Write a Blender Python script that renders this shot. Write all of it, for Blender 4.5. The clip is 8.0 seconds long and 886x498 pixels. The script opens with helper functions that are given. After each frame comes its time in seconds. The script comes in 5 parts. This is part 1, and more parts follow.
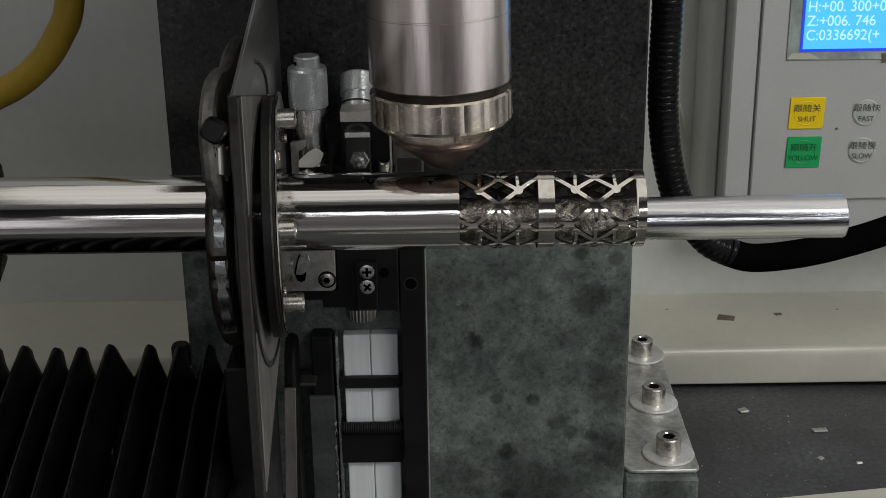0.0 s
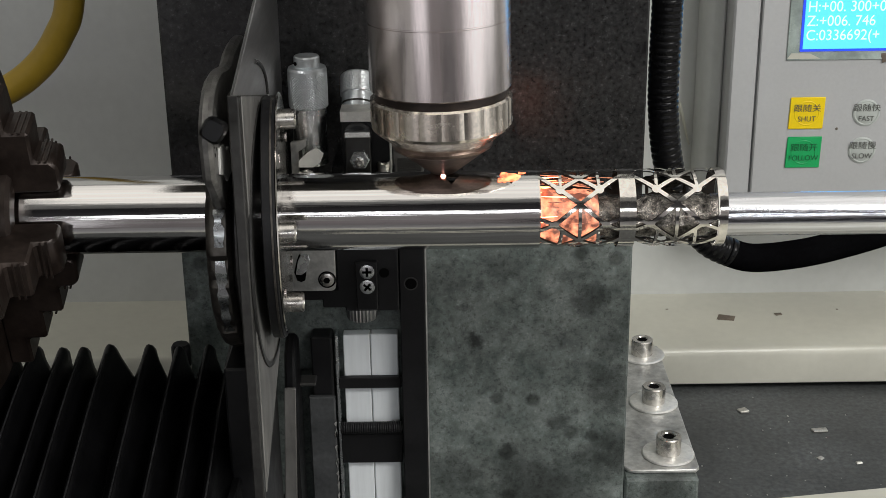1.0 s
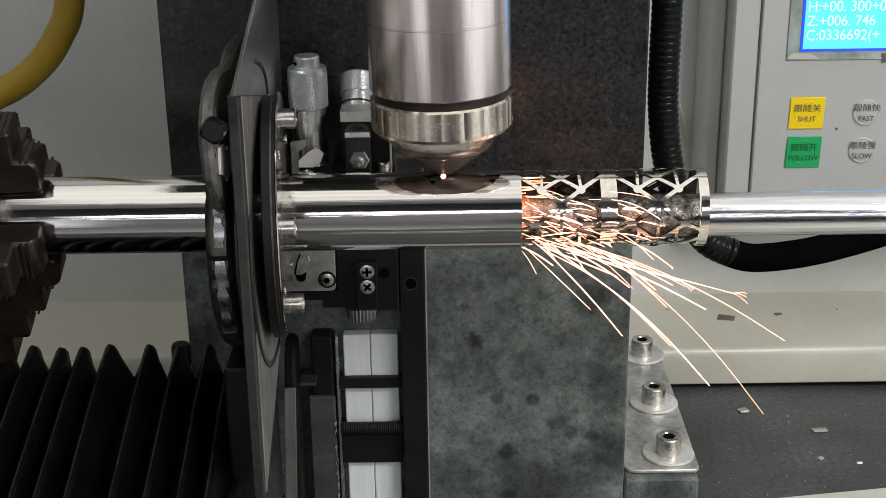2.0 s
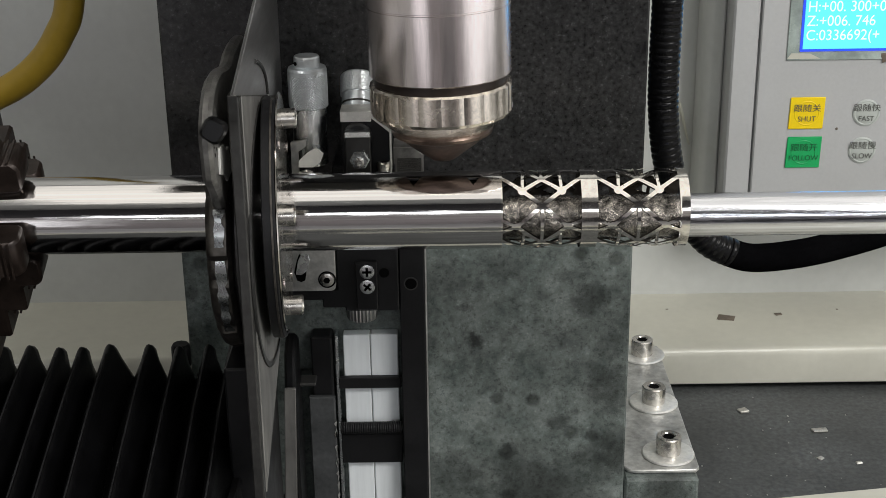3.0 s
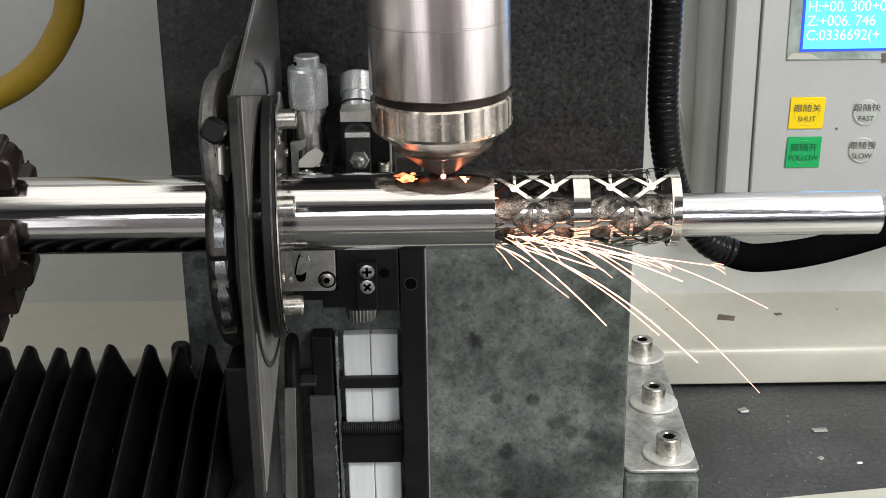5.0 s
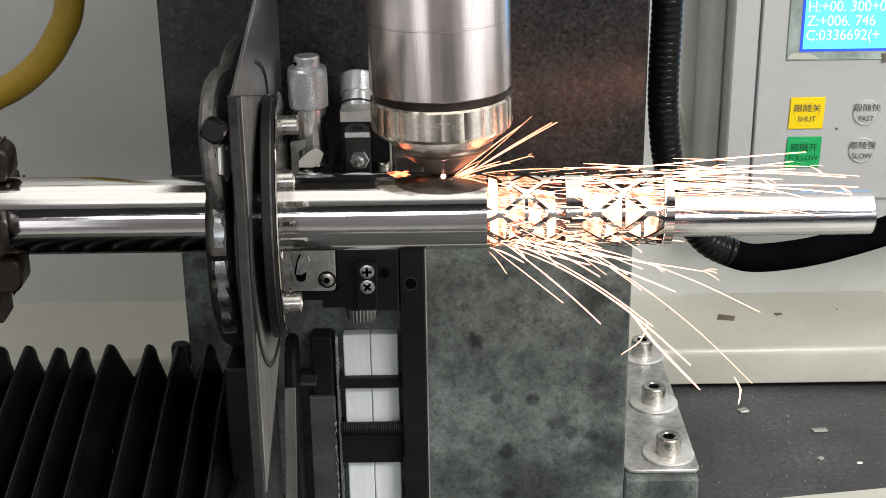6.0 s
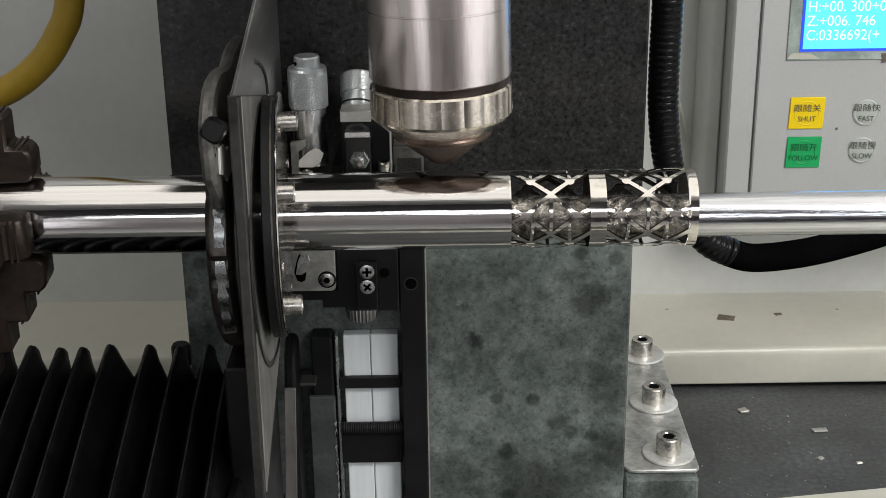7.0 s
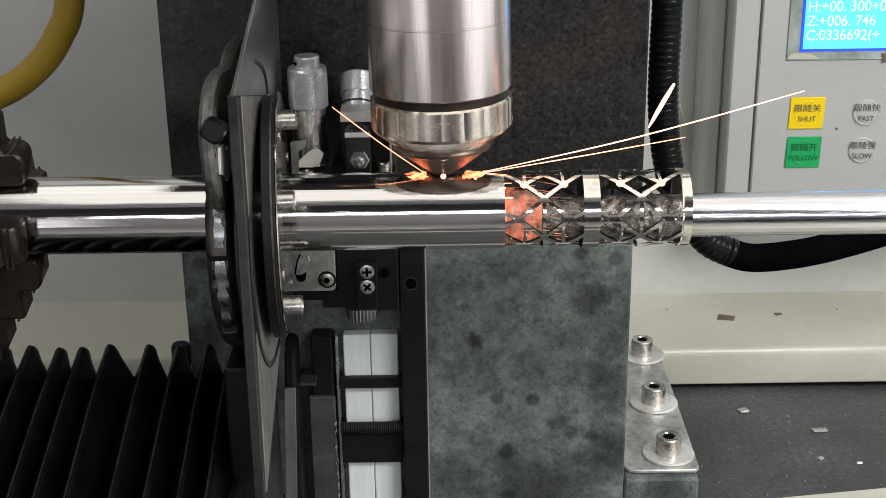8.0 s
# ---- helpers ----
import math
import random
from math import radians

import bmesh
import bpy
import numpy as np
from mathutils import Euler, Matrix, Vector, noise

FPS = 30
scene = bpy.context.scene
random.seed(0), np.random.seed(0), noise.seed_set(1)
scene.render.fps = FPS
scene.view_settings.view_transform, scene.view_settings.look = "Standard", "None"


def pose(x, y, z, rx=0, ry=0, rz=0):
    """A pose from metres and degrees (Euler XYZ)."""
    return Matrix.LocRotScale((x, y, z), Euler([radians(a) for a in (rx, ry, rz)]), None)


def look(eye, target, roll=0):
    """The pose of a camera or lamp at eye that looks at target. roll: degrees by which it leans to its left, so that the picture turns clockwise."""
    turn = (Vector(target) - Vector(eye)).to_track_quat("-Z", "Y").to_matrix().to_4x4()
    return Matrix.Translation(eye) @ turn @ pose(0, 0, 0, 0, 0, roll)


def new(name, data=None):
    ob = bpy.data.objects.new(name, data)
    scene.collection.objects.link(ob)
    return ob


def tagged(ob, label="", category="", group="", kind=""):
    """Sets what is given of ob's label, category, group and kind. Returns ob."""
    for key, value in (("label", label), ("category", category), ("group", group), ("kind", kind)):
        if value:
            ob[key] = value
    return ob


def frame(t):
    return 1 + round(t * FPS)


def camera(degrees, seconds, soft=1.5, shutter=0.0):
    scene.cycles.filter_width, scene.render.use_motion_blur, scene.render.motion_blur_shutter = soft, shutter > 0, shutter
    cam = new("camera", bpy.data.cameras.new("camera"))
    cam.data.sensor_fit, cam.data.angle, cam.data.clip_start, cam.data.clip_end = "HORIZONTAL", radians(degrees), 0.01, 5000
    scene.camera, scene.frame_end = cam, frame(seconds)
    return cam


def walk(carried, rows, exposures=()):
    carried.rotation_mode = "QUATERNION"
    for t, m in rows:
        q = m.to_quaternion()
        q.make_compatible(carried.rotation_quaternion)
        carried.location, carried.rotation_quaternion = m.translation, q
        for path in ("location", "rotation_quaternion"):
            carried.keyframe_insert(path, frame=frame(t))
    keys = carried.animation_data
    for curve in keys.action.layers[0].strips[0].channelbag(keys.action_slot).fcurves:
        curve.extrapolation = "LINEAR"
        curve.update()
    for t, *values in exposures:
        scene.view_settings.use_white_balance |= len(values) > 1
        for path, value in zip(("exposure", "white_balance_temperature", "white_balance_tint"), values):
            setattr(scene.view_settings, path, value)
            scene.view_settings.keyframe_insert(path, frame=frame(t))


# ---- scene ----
# Millimetres round the tube's axis; the machine bed lies 145 mm below the axis.
MM, BED = 0.001, 145.0


def P(x, y, z):
    return Vector((x * MM, y * MM, (z + BED) * MM))


EYE = P(-0.14, -330.3, 116.1)
AHEAD = Vector((0.0, math.cos(radians(21.0)), -math.sin(radians(21.0))))
cam = camera(36.0, 8.0, 0.65)
VIEW = look(EYE, EYE + AHEAD, -0.8)
walk(cam, [(0.0, VIEW), (8.0, VIEW)],
     [(0.0, -0.86), (0.4, -0.70), (0.5, -0.40), (0.6, -0.34), (1.0, -0.20), (1.5, -0.13), (3.0, -0.10), (3.5, 0.09), (4.0, 0.12), (4.5, 0.32), (5.8, 0.30), (6.0, 0.30), (6.4, 0.10), (6.7, -0.03), (7.0, -0.04), (7.5, 0.18), (8.0, 0.11)])

# ---------------------------------------------------------------- light
world = bpy.data.worlds.new("workshop_air")
scene.world = world
world.use_nodes = True
world.node_tree.nodes["Background"].inputs[0].default_value = (0.85, 0.92, 1.0, 1)
world.node_tree.nodes["Background"].inputs[1].default_value = 0.10


def lamp(name, eye, target, sx, sy, watts, colour):
    data = bpy.data.lights.new(name, "AREA")
    data.shape, data.size, data.size_y, data.energy, data.color = "RECTANGLE", sx, sy, watts, colour
    ob = new(name, data)
    ob.matrix_world = look(eye, target)
    return ob


# a wide run of ceiling panels and a low front window, then four added fill lamps
lamp("ceiling_panel_light", (0.40, -0.30, 1.72), (0.40, -0.29, 0.0), 2.1, 2.0, 13.0, (1.0, 0.96, 0.89))
lamp("front_window_light", (0.2, -2.2, 0.62), (0.1, 0.0, 0.15), 1.7, 0.20, 6.5, (0.95, 0.97, 1.0))
# added near fill from the right; no such lamp stands in the machine
lamp("right_fill_light", (0.60, -0.56, 0.76), (0.12, 0.15, 0.08), 0.45, 0.35, 8.2, (1.0, 0.985, 0.96))
# two invented panels, added to put bright bands on the barrel
lamp("east_fill_light", (1.86, -1.0, -0.05), (0.0, -1.0, -0.05), 2.4, 0.85, 7.0, (0.97, 0.97, 1.0))
lamp("south_fill_light", (-1.25, -2.24, -0.05), (-1.25, 0.0, -0.05), 1.1, 0.85, 3.2, (0.97, 0.96, 1.0))
# weak extra fill from the west, with no real window behind it
lamp("west_fill_light", (-1.8, -1.1, 0.9), (0.0, 0.1, 0.1), 1.0, 1.0, 1.6, (0.95, 0.98, 1.0))


# ---------------------------------------------------------------- materials
def mat(name, colour, rough=0.5, metal=0.0, grain=0.0, scale=400.0, bump=0.0, stain=0.0, stain_scale=40.0,
        emit=0.0, stretch=(1, 1, 1), rough_var=0.0, coat=0.0, spec=0.5):
    """A node material: colour varied at two scales, roughness varied by the coarse one, fine bump."""
    m = bpy.data.materials.new(name)
    m.use_nodes = True
    nt = m.node_tree
    b = nt.nodes["Principled BSDF"]
    b.inputs["Roughness"].default_value, b.inputs["Metallic"].default_value = rough, metal
    b.inputs["Coat Weight"].default_value, b.inputs["Specular IOR Level"].default_value = coat, spec
    base = (*colour, 1)
    b.inputs["Base Color"].default_value = base
    if emit:
        b.inputs["Emission Color"].default_value, b.inputs["Emission Strength"].default_value = base, emit
    if not (grain or bump or stain or rough_var):
        return m
    co = nt.nodes.new("ShaderNodeTexCoord")
    mp = nt.nodes.new("ShaderNodeMapping")
    mp.inputs["Scale"].default_value = stretch
    nt.links.new(co.outputs["Object"], mp.inputs["Vector"])

    def noise_node(s, detail, rough_in=0.6):
        n = nt.nodes.new("ShaderNodeTexNoise")
        n.inputs["Scale"].default_value, n.inputs["Detail"].default_value = s, detail
        n.inputs["Roughness"].default_value = rough_in
        nt.links.new(mp.outputs["Vector"], n.inputs["Vector"])
        return n

    fine, coarse = noise_node(scale, 6.0), noise_node(stain_scale, 5.0)

    def ranged(src, lo, hi, a=0.3, z=0.7):
        r = nt.nodes.new("ShaderNodeMapRange")
        r.inputs["From Min"].default_value, r.inputs["From Max"].default_value = a, z
        r.inputs["To Min"].default_value, r.inputs["To Max"].default_value = lo, hi
        nt.links.new(src, r.inputs["Value"])
        return r.outputs["Result"]

    mul = nt.nodes.new("ShaderNodeMath")
    mul.operation = "MULTIPLY"
    nt.links.new(ranged(fine.outputs["Fac"], 1 - grain, 1 + grain), mul.inputs[0])
    nt.links.new(ranged(coarse.outputs["Fac"], 1 - stain, 1 + stain * 0.6), mul.inputs[1])
    hue = nt.nodes.new("ShaderNodeVectorMath")
    hue.operation = "SCALE"
    hue.inputs[0].default_value = colour
    nt.links.new(mul.outputs[0], hue.inputs["Scale"])
    nt.links.new(hue.outputs[0], b.inputs["Base Color"])
    if rough_var:
        nt.links.new(ranged(coarse.outputs["Fac"], rough - rough_var, rough + rough_var), b.inputs["Roughness"])
    if bump:
        bp = nt.nodes.new("ShaderNodeBump")
        bp.inputs["Strength"].default_value, bp.inputs["Distance"].default_value = bump, 0.0004
        nt.links.new(fine.outputs["Fac"], bp.inputs["Height"])
        nt.links.new(bp.outputs["Normal"], b.inputs["Normal"])
    return m


def granite(name, dark, light, fleck, blotch, rough, spec, smoke, oil=(), cell=95):
    """Fine speckle, cloudy mottling and round dark oil blotches; oil: single stains and wide dark patches (place,
    radius, depth).
    """
    m = mat(name, dark, rough, spec=spec)
    nt = m.node_tree
    b = nt.nodes["Principled BSDF"]
    co = nt.nodes.new("ShaderNodeTexCoord")

    def ramp(src, stops):
        r = nt.nodes.new("ShaderNodeValToRGB")
        while len(r.color_ramp.elements) < len(stops):
            r.color_ramp.elements.new(0.5)
        for e, (at, c) in zip(r.color_ramp.elements, stops):
            e.position, e.color = at, (*c, 1)
        nt.links.new(src, r.inputs["Fac"])
        return r.outputs["Color"]

    def tex(kind, s, **inputs):
        n = nt.nodes.new(kind)
        n.inputs["Scale"].default_value = s
        for key, value in inputs.items():
            n.inputs[key].default_value = value
        nt.links.new(co.outputs["Object"], n.inputs["Vector"])
        return n

    def mix(kind, fac, a, c):
        n = nt.nodes.new("ShaderNodeMix")
        n.data_type, n.blend_type = "RGBA", kind
        n.inputs[0].default_value = fac
        nt.links.new(a, n.inputs[6])
        nt.links.new(c, n.inputs[7])
        return n.outputs[2]

    cloud = ramp(tex("ShaderNodeTexNoise", cell, Detail=8.0, Roughness=0.68).outputs["Fac"], [(0.31, dark), (0.66, light)])
    speck = ramp(tex("ShaderNodeTexNoise", 900, Detail=3.0, Roughness=0.7).outputs["Fac"],
                 [(0.33, (0.5, 0.5, 0.5)), (0.47, (1, 1, 1)), (0.60, (1, 1, 1)), (0.70, fleck)])
    spots = ramp(tex("ShaderNodeTexVoronoi", 72, Randomness=1.0).outputs["Distance"],
                 [(0.06, blotch), (0.12, (0.5, 0.5, 0.5)), (0.21, (1, 1, 1))])
    pits = ramp(tex("ShaderNodeTexVoronoi", 330, Randomness=1.0).outputs["Distance"], [(0.07, (0.3, 0.3, 0.3)), (0.16, (1, 1, 1))])
    out = mix("MULTIPLY", 0.3, mix("MULTIPLY", 1.0, mix("MULTIPLY", 0.9, cloud, speck), spots), pits)
    grit = ramp(tex("ShaderNodeTexNoise", 270, Detail=7.0, Roughness=0.75).outputs["Fac"], [(0.36, (0.72, 0.74, 0.73)), (0.50, (1, 1, 1)), (0.64, (1.25, 1.27, 1.28))])
    out = mix("MULTIPLY", 1.0, out, grit)
    low = 1.0 - smoke
    broad = ramp(tex("ShaderNodeTexNoise", 17, Detail=6.0, Roughness=0.62, Distortion=0.6).outputs["Fac"],
                 [(0.34, (low, low, low)), (0.47, (0.95, 0.95, 0.94)), (0.64, (1.12, 1.12, 1.12))])
    stains = ramp(tex("ShaderNodeTexNoise", 62, Detail=5.0, Roughness=0.7, Distortion=0.4).outputs["Fac"], [(0.30, (low, low, low)), (0.42, (1, 1, 1))])
    out = mix("MULTIPLY", 1.0, mix("MULTIPLY", 1.0, out, broad), stains)
    if oil:
        wob = tex("ShaderNodeTexNoise", 120, Detail=5.0, Roughness=0.7)
        bend = nt.nodes.new("ShaderNodeVectorMath")
        bend.operation = "MULTIPLY_ADD"
        bend.inputs[1].default_value = (0.012, 0.012, 0.012)
        nt.links.new(wob.outputs["Color"], bend.inputs[0])
        nt.links.new(co.outputs["Object"], bend.inputs[2])
        for (px, pz), radius, depth in oil:
            gap = nt.nodes.new("ShaderNodeVectorMath")
            gap.operation = "DISTANCE"
            gap.inputs[1].default_value = ((px + 10) * MM + 0.006, -0.045 + 0.006, (pz + BED) * MM + 0.006)
            nt.links.new(bend.outputs[0], gap.inputs[0])
            fade = nt.nodes.new("ShaderNodeMapRange")
            fade.interpolation_type = "SMOOTHSTEP"
            fade.inputs["From Min"].default_value, fade.inputs["From Max"].default_value = radius * 0.25 * MM, radius * MM
            fade.inputs["To Min"].default_value, fade.inputs["To Max"].default_value = 1.0 - depth, 1.0
            nt.links.new(gap.outputs["Value"], fade.inputs["Value"])
            out = mix("MULTIPLY", 1.0, out, fade.outputs["Result"])
    nt.links.new(out, b.inputs["Base Color"])
    bp = nt.nodes.new("ShaderNodeBump")
    bp.inputs["Strength"].default_value, bp.inputs["Distance"].default_value = 0.15, 0.0003
    nt.links.new(tex("ShaderNodeTexNoise", 700, Detail=4.0).outputs["Fac"], bp.inputs["Height"])
    nt.links.new(bp.outputs["Normal"], b.inputs["Normal"])
    return m


def mottled(m, cool, hot, scale, lo=0.38, hi=0.60):
    """Hot metal whose glow runs unevenly from dull red to near white."""
    nt = m.node_tree
    co, n, r = (nt.nodes.new("ShaderNode" + k) for k in ("TexCoord", "TexNoise", "ValToRGB"))
    n.inputs["Scale"].default_value, n.inputs["Detail"].default_value = scale, 4.0
    for e, at, c in zip(r.color_ramp.elements, (lo, hi), (cool, hot)):
        e.position, e.color = at, (*c, 1)
    nt.links.new(co.outputs["Object"], n.inputs["Vector"])
    nt.links.new(n.outputs["Fac"], r.inputs["Fac"])
    nt.links.new(r.outputs["Color"], nt.nodes["Principled BSDF"].inputs["Emission Color"])
    return m


POLISHED = mat("polished_steel", (0.70, 0.685, 0.675), 0.055, 1.0, 0.13, 1100, 0.09, 0.06, 60, stretch=(0.004, 1, 1), rough_var=0.02)
BRIGHT = mat("bright_rod_steel", (0.68, 0.69, 0.72), 0.16, 1.0, 0.2, 900, 0.22, 0.2, 160, stretch=(0.03, 1, 1), rough_var=0.06)
LATTICE = mat("laser_cut_steel", (0.80, 0.77, 0.72), 0.10, 1.0, 0.12, 800, 0.05, 0.15, 150, rough_var=0.05)
BORE_STEEL = mat("dark_bore_steel", (0.045, 0.038, 0.032), 0.42, 0.6, 0.3, 600, 0.2, 0.5, 120, rough_var=0.12)
SATIN = mat("satin_steel", (0.79, 0.72, 0.70), 0.22, 1.0, 0.08, 1500, 0.05, 0.12, 70, stretch=(1, 1, 0.1), rough_var=0.06)
NICKEL = mat("nickel_ring", (0.78, 0.71, 0.62), 0.25, 1.0, 0.16, 900, 0.05, 0.15, 120, rough_var=0.06)
COPPER = mat("tarnished_copper", (0.20, 0.150, 0.125), 0.36, 1.0, 0.2, 700, 0.1, 0.35, 160, rough_var=0.1)
CHROME = mat("satin_chrome", (0.74, 0.76, 0.77), 0.26, 1.0, 0.06, 900, 0.04, 0.1, 150, rough_var=0.05)
ALU = mat("aluminium_profile", (0.86, 0.90, 0.92), 0.38, 0.0, 0.05, 600, 0.08, 0.08, 50, stretch=(1, 1, 0.08), rough_var=0.06)
GROUND_STEEL = mat("ground_plate_steel", (0.52, 0.52, 0.52), 0.40, 1.0, 0.1, 900, 0.1, 0.25, 60, stretch=(1, 0.15, 1), rough_var=0.08)
PLATE_FACE = mat("smeared_plate_face", (0.20, 0.195, 0.185), 0.42, 0.35, 0.25, 300, 0.1, 0.45, 60, stretch=(1, 1, 0.3), rough_var=0.12)
DARK_STEEL = mat("blackened_steel", (0.055, 0.054, 0.052), 0.45, 0.6, 0.2, 500, 0.15, 0.35, 70, rough_var=0.12)
FACE_STEEL = mat("oily_face_steel", (0.40, 0.38, 0.35), 0.17, 1.0, 0.2, 600, 0.08, 0.45, 110, rough_var=0.08)
WORN_STEEL = mat("worn_oily_steel", (0.10, 0.092, 0.082), 0.38, 0.8, 0.3, 500, 0.3, 0.5, 120, rough_var=0.15)
WORN_GREY = mat("scuffed_grey_plate", (0.065, 0.068, 0.070), 0.42, 0.2, 0.2, 600, 0.15, 0.45, 70, rough_var=0.12)
ANODISED = mat("black_anodised", (0.010, 0.010, 0.0108), 0.42, 0.0, 0.15, 900, 0.08, 0.3, 80, rough_var=0.1, spec=0.22)
CAST_GREY = mat("pitted_cast_steel", (0.17, 0.165, 0.155), 0.44, 0.55, 0.3, 420, 0.5, 0.5, 130, rough_var=0.15)
JAW = mat("oiled_jaw_steel", (0.03, 0.021, 0.017), 0.40, 0.5, 0.3, 400, 0.2, 0.45, 90, rough_var=0.12)
RUBBER = mat("bellows_cloth", (0.003, 0.003, 0.0034), 0.38, 0.0, 0.25, 1200, 0.15, 0.3, 90, rough_var=0.1, spec=0.16)
FOLD = mat("fold_highlight", (0.016, 0.016, 0.017), 0.5, 0.0, 0.5, 500, 0.1, 0.7, 60, spec=0.16)
SCREW = mat("stainless_screw", (0.66, 0.635, 0.60), 0.27, 1.0, 0.1, 900, 0.06, 0.2, 200, rough_var=0.08)
BLACK = mat("socket_black", (0.003, 0.003, 0.003), 0.8, spec=0.03)
SPATTER = mat("spatter_crusted_rod", (0.29, 0.27, 0.245), 0.17, 0.95, 0.9, 380, 3.0, 0.8, 150, rough_var=0.12)
WASHER = mat("zinc_washer", (0.74, 0.73, 0.69), 0.42, 0.55, 0.1, 800, 0.08, 0.2, 150, rough_var=0.1)
BRACKET = mat("scuffed_bracket", (0.52, 0.52, 0.50), 0.40, 0.6, 0.2, 500, 0.15, 0.5, 90, rough_var=0.12)
CREAM = mat("cream_enamel", (0.585, 0.575, 0.495), 0.33, 0.0, 0.03, 250, 0.05, 0.07, 14, rough_var=0.06, coat=0.2)
WALL = mat("pale_wall_enamel", (0.61, 0.62, 0.595), 0.36, 0.0, 0.03, 250, 0.05, 0.08, 14, rough_var=0.06, coat=0.15)
PAPER = mat("pale_sheet", (0.84, 0.83, 0.77), 0.5, 0.0, 0.05, 400, 0.05, 0.1, 120)
PANEL = mat("grey_panel_paint", (0.48, 0.485, 0.485), 0.45, 0.0, 0.03, 700, 0.05, 0.05, 18, rough_var=0.06)
DARK_WALL = mat("dark_wall_paint", (0.05, 0.048, 0.055), 0.7, 0.0, 0.1, 20, 0.05, 0.2, 2)
ROOM = mat("workshop_plaster", (0.70, 0.70, 0.68), 0.8, 0.0, 0.04, 20, 0.05, 0.1, 2)
ROOM_GREY = mat("grey_lower_wall_paint", (0.52, 0.48, 0.50), 0.7, 0.0, 0.06, 20, 0.05, 0.15, 2)
ROOM_DARK = mat("workshop_floor", (0.45, 0.45, 0.46), 0.6, 0.0, 0.1, 20, 0.05, 0.2, 2)
BEDSTONE = mat("dark_bed_stone", (0.080, 0.084, 0.084), 0.50, 0.0, 0.35, 500, 0.0, 0.4, 26, rough_var=0.1, spec=0.3)
GRANITE_DARK = granite("black_granite", (0.0065, 0.0066, 0.0066), (0.034, 0.034, 0.034), (2.8, 2.8, 2.9), (0.7, 0.7, 0.7), 0.24, 0.45, 0.12, (), 760)
# small entries are oil spots; the wide low ones darken the block's foot
OIL_AND_DARK_FOOT = (
    ((45.2, -46.9), 8, 0.6),
    ((9.2, -60.1), 4.2, 0.8),
    ((6.3, -49.1), 3.2, 0.5),
    ((21.3, -58.2), 2.6, 0.45),
    ((19.4, -99.5), 4, 0.65),
    ((-0.1, -39.2), 11, 0.4),
    ((17.8, -36.5), 9, 0.35),
    ((51.0, -77.6), 11, 0.5),
    ((36.9, -60.0), 4, 0.3),
    ((52.9, -99.6), 14, 0.6),
    ((41.6, -100.4), 5, 0.5),
    ((34.8, -88.2), 4.5, 0.4),
    ((25.2, -109.4), 19, 0.6),
    ((1.7, -107.0), 15, 0.5),
    ((52.6, -62.1), 7, 0.4),
    ((29.8, -44.8), 4, 0.3),
    ((39.8, -116.9), 18, 0.5),
    ((70.6, -113.9), 11, 0.6),
)
GRANITE = granite("grey_green_granite", (0.072, 0.089, 0.083), (0.195, 0.218, 0.208), (1.5, 1.5, 1.5), (0.5, 0.5, 0.48), 0.5, 0.3, 0.4, OIL_AND_DARK_FOOT)
HOSE_YELLOW = mat("yellow_hose_rubber", (0.38, 0.25, 0.025), 0.42, 0.0, 0.05, 300, 0.03, 0.15, 40, rough_var=0.08)
HOSE_BLACK = mat("black_conduit_plastic", (0.004, 0.004, 0.0045), 0.26, 0.0, 0.1, 400, 0.03, 0.2, 60, rough_var=0.06, spec=0.16)
HOSE_SLEEVE = mat("black_braided_sleeve", (0.003, 0.003, 0.0034), 0.6, 0.0, 0.3, 900, 0.3, 0.3, 60, spec=0.0)
BEZEL = mat("clear_film_edge", (0.36, 0.42, 0.39), 0.25, 0.0, 0.1, 500, 0.1, 0.3, 90, rough_var=0.08)
SCREEN_BLUE = mat("screen_blue_edge", (0.02, 0.06, 0.85), 0.3, emit=1.2)
SCREEN = mat("screen_cyan", (0.075, 0.46, 0.98), 0.25, emit=1.5)
GLYPH = mat("screen_glyph", (0.48, 0.80, 1.0), 0.4, emit=1.3)
YELLOW = mat("yellow_key_film", (0.95, 0.68, 0.0), 0.35, 0.0, 0.03, 500, 0.02, 0.05, 60)
GREEN = mat("green_key_film", (0.0, 0.40, 0.11), 0.35, 0.0, 0.03, 500, 0.02, 0.08, 60)
KEY_GREY = mat("grey_key_film", (0.47, 0.50, 0.47), 0.35, 0.0, 0.03, 500, 0.03, 0.06, 60)
INK = mat("key_ink", (0.09, 0.09, 0.08), 0.6)
GREEN_INK = mat("dark_green_ink", (0.0, 0.10, 0.03), 0.6)
DEBRIS = mat("metal_chip", (0.55, 0.54, 0.50), 0.35, 0.7, 0.2, 900, 0.1, 0.2, 200)
RUST = mat("brown_chip", (0.16, 0.13, 0.10), 0.7, 0.0, 0.2, 900, 0.1, 0.2, 200)
SPARK = mat("hot_spark", (1.0, 0.38, 0.21), 0.5, emit=3.4)
SPARK_WHITE = mat("white_hot_spark", (1.0, 0.46, 0.30), 0.5, emit=4.0)
HOT = mat("hot_kerf", (1.0, 0.42, 0.36), 0.5, emit=40.0)
FLASH = mottled(mat("white_hot_vapour", (0.30, 0.17, 0.13), 0.4, emit=2.1), (0.05, 0.008, 0.004), (1.0, 0.36, 0.19), 330, 0.42, 0.68)
FLASH_WHITE = mottled(mat("blinding_vapour", (0.4, 0.25, 0.2), 0.4, emit=2.5), (0.32, 0.04, 0.015), (1.0, 0.54, 0.36), 260, 0.37, 0.61)
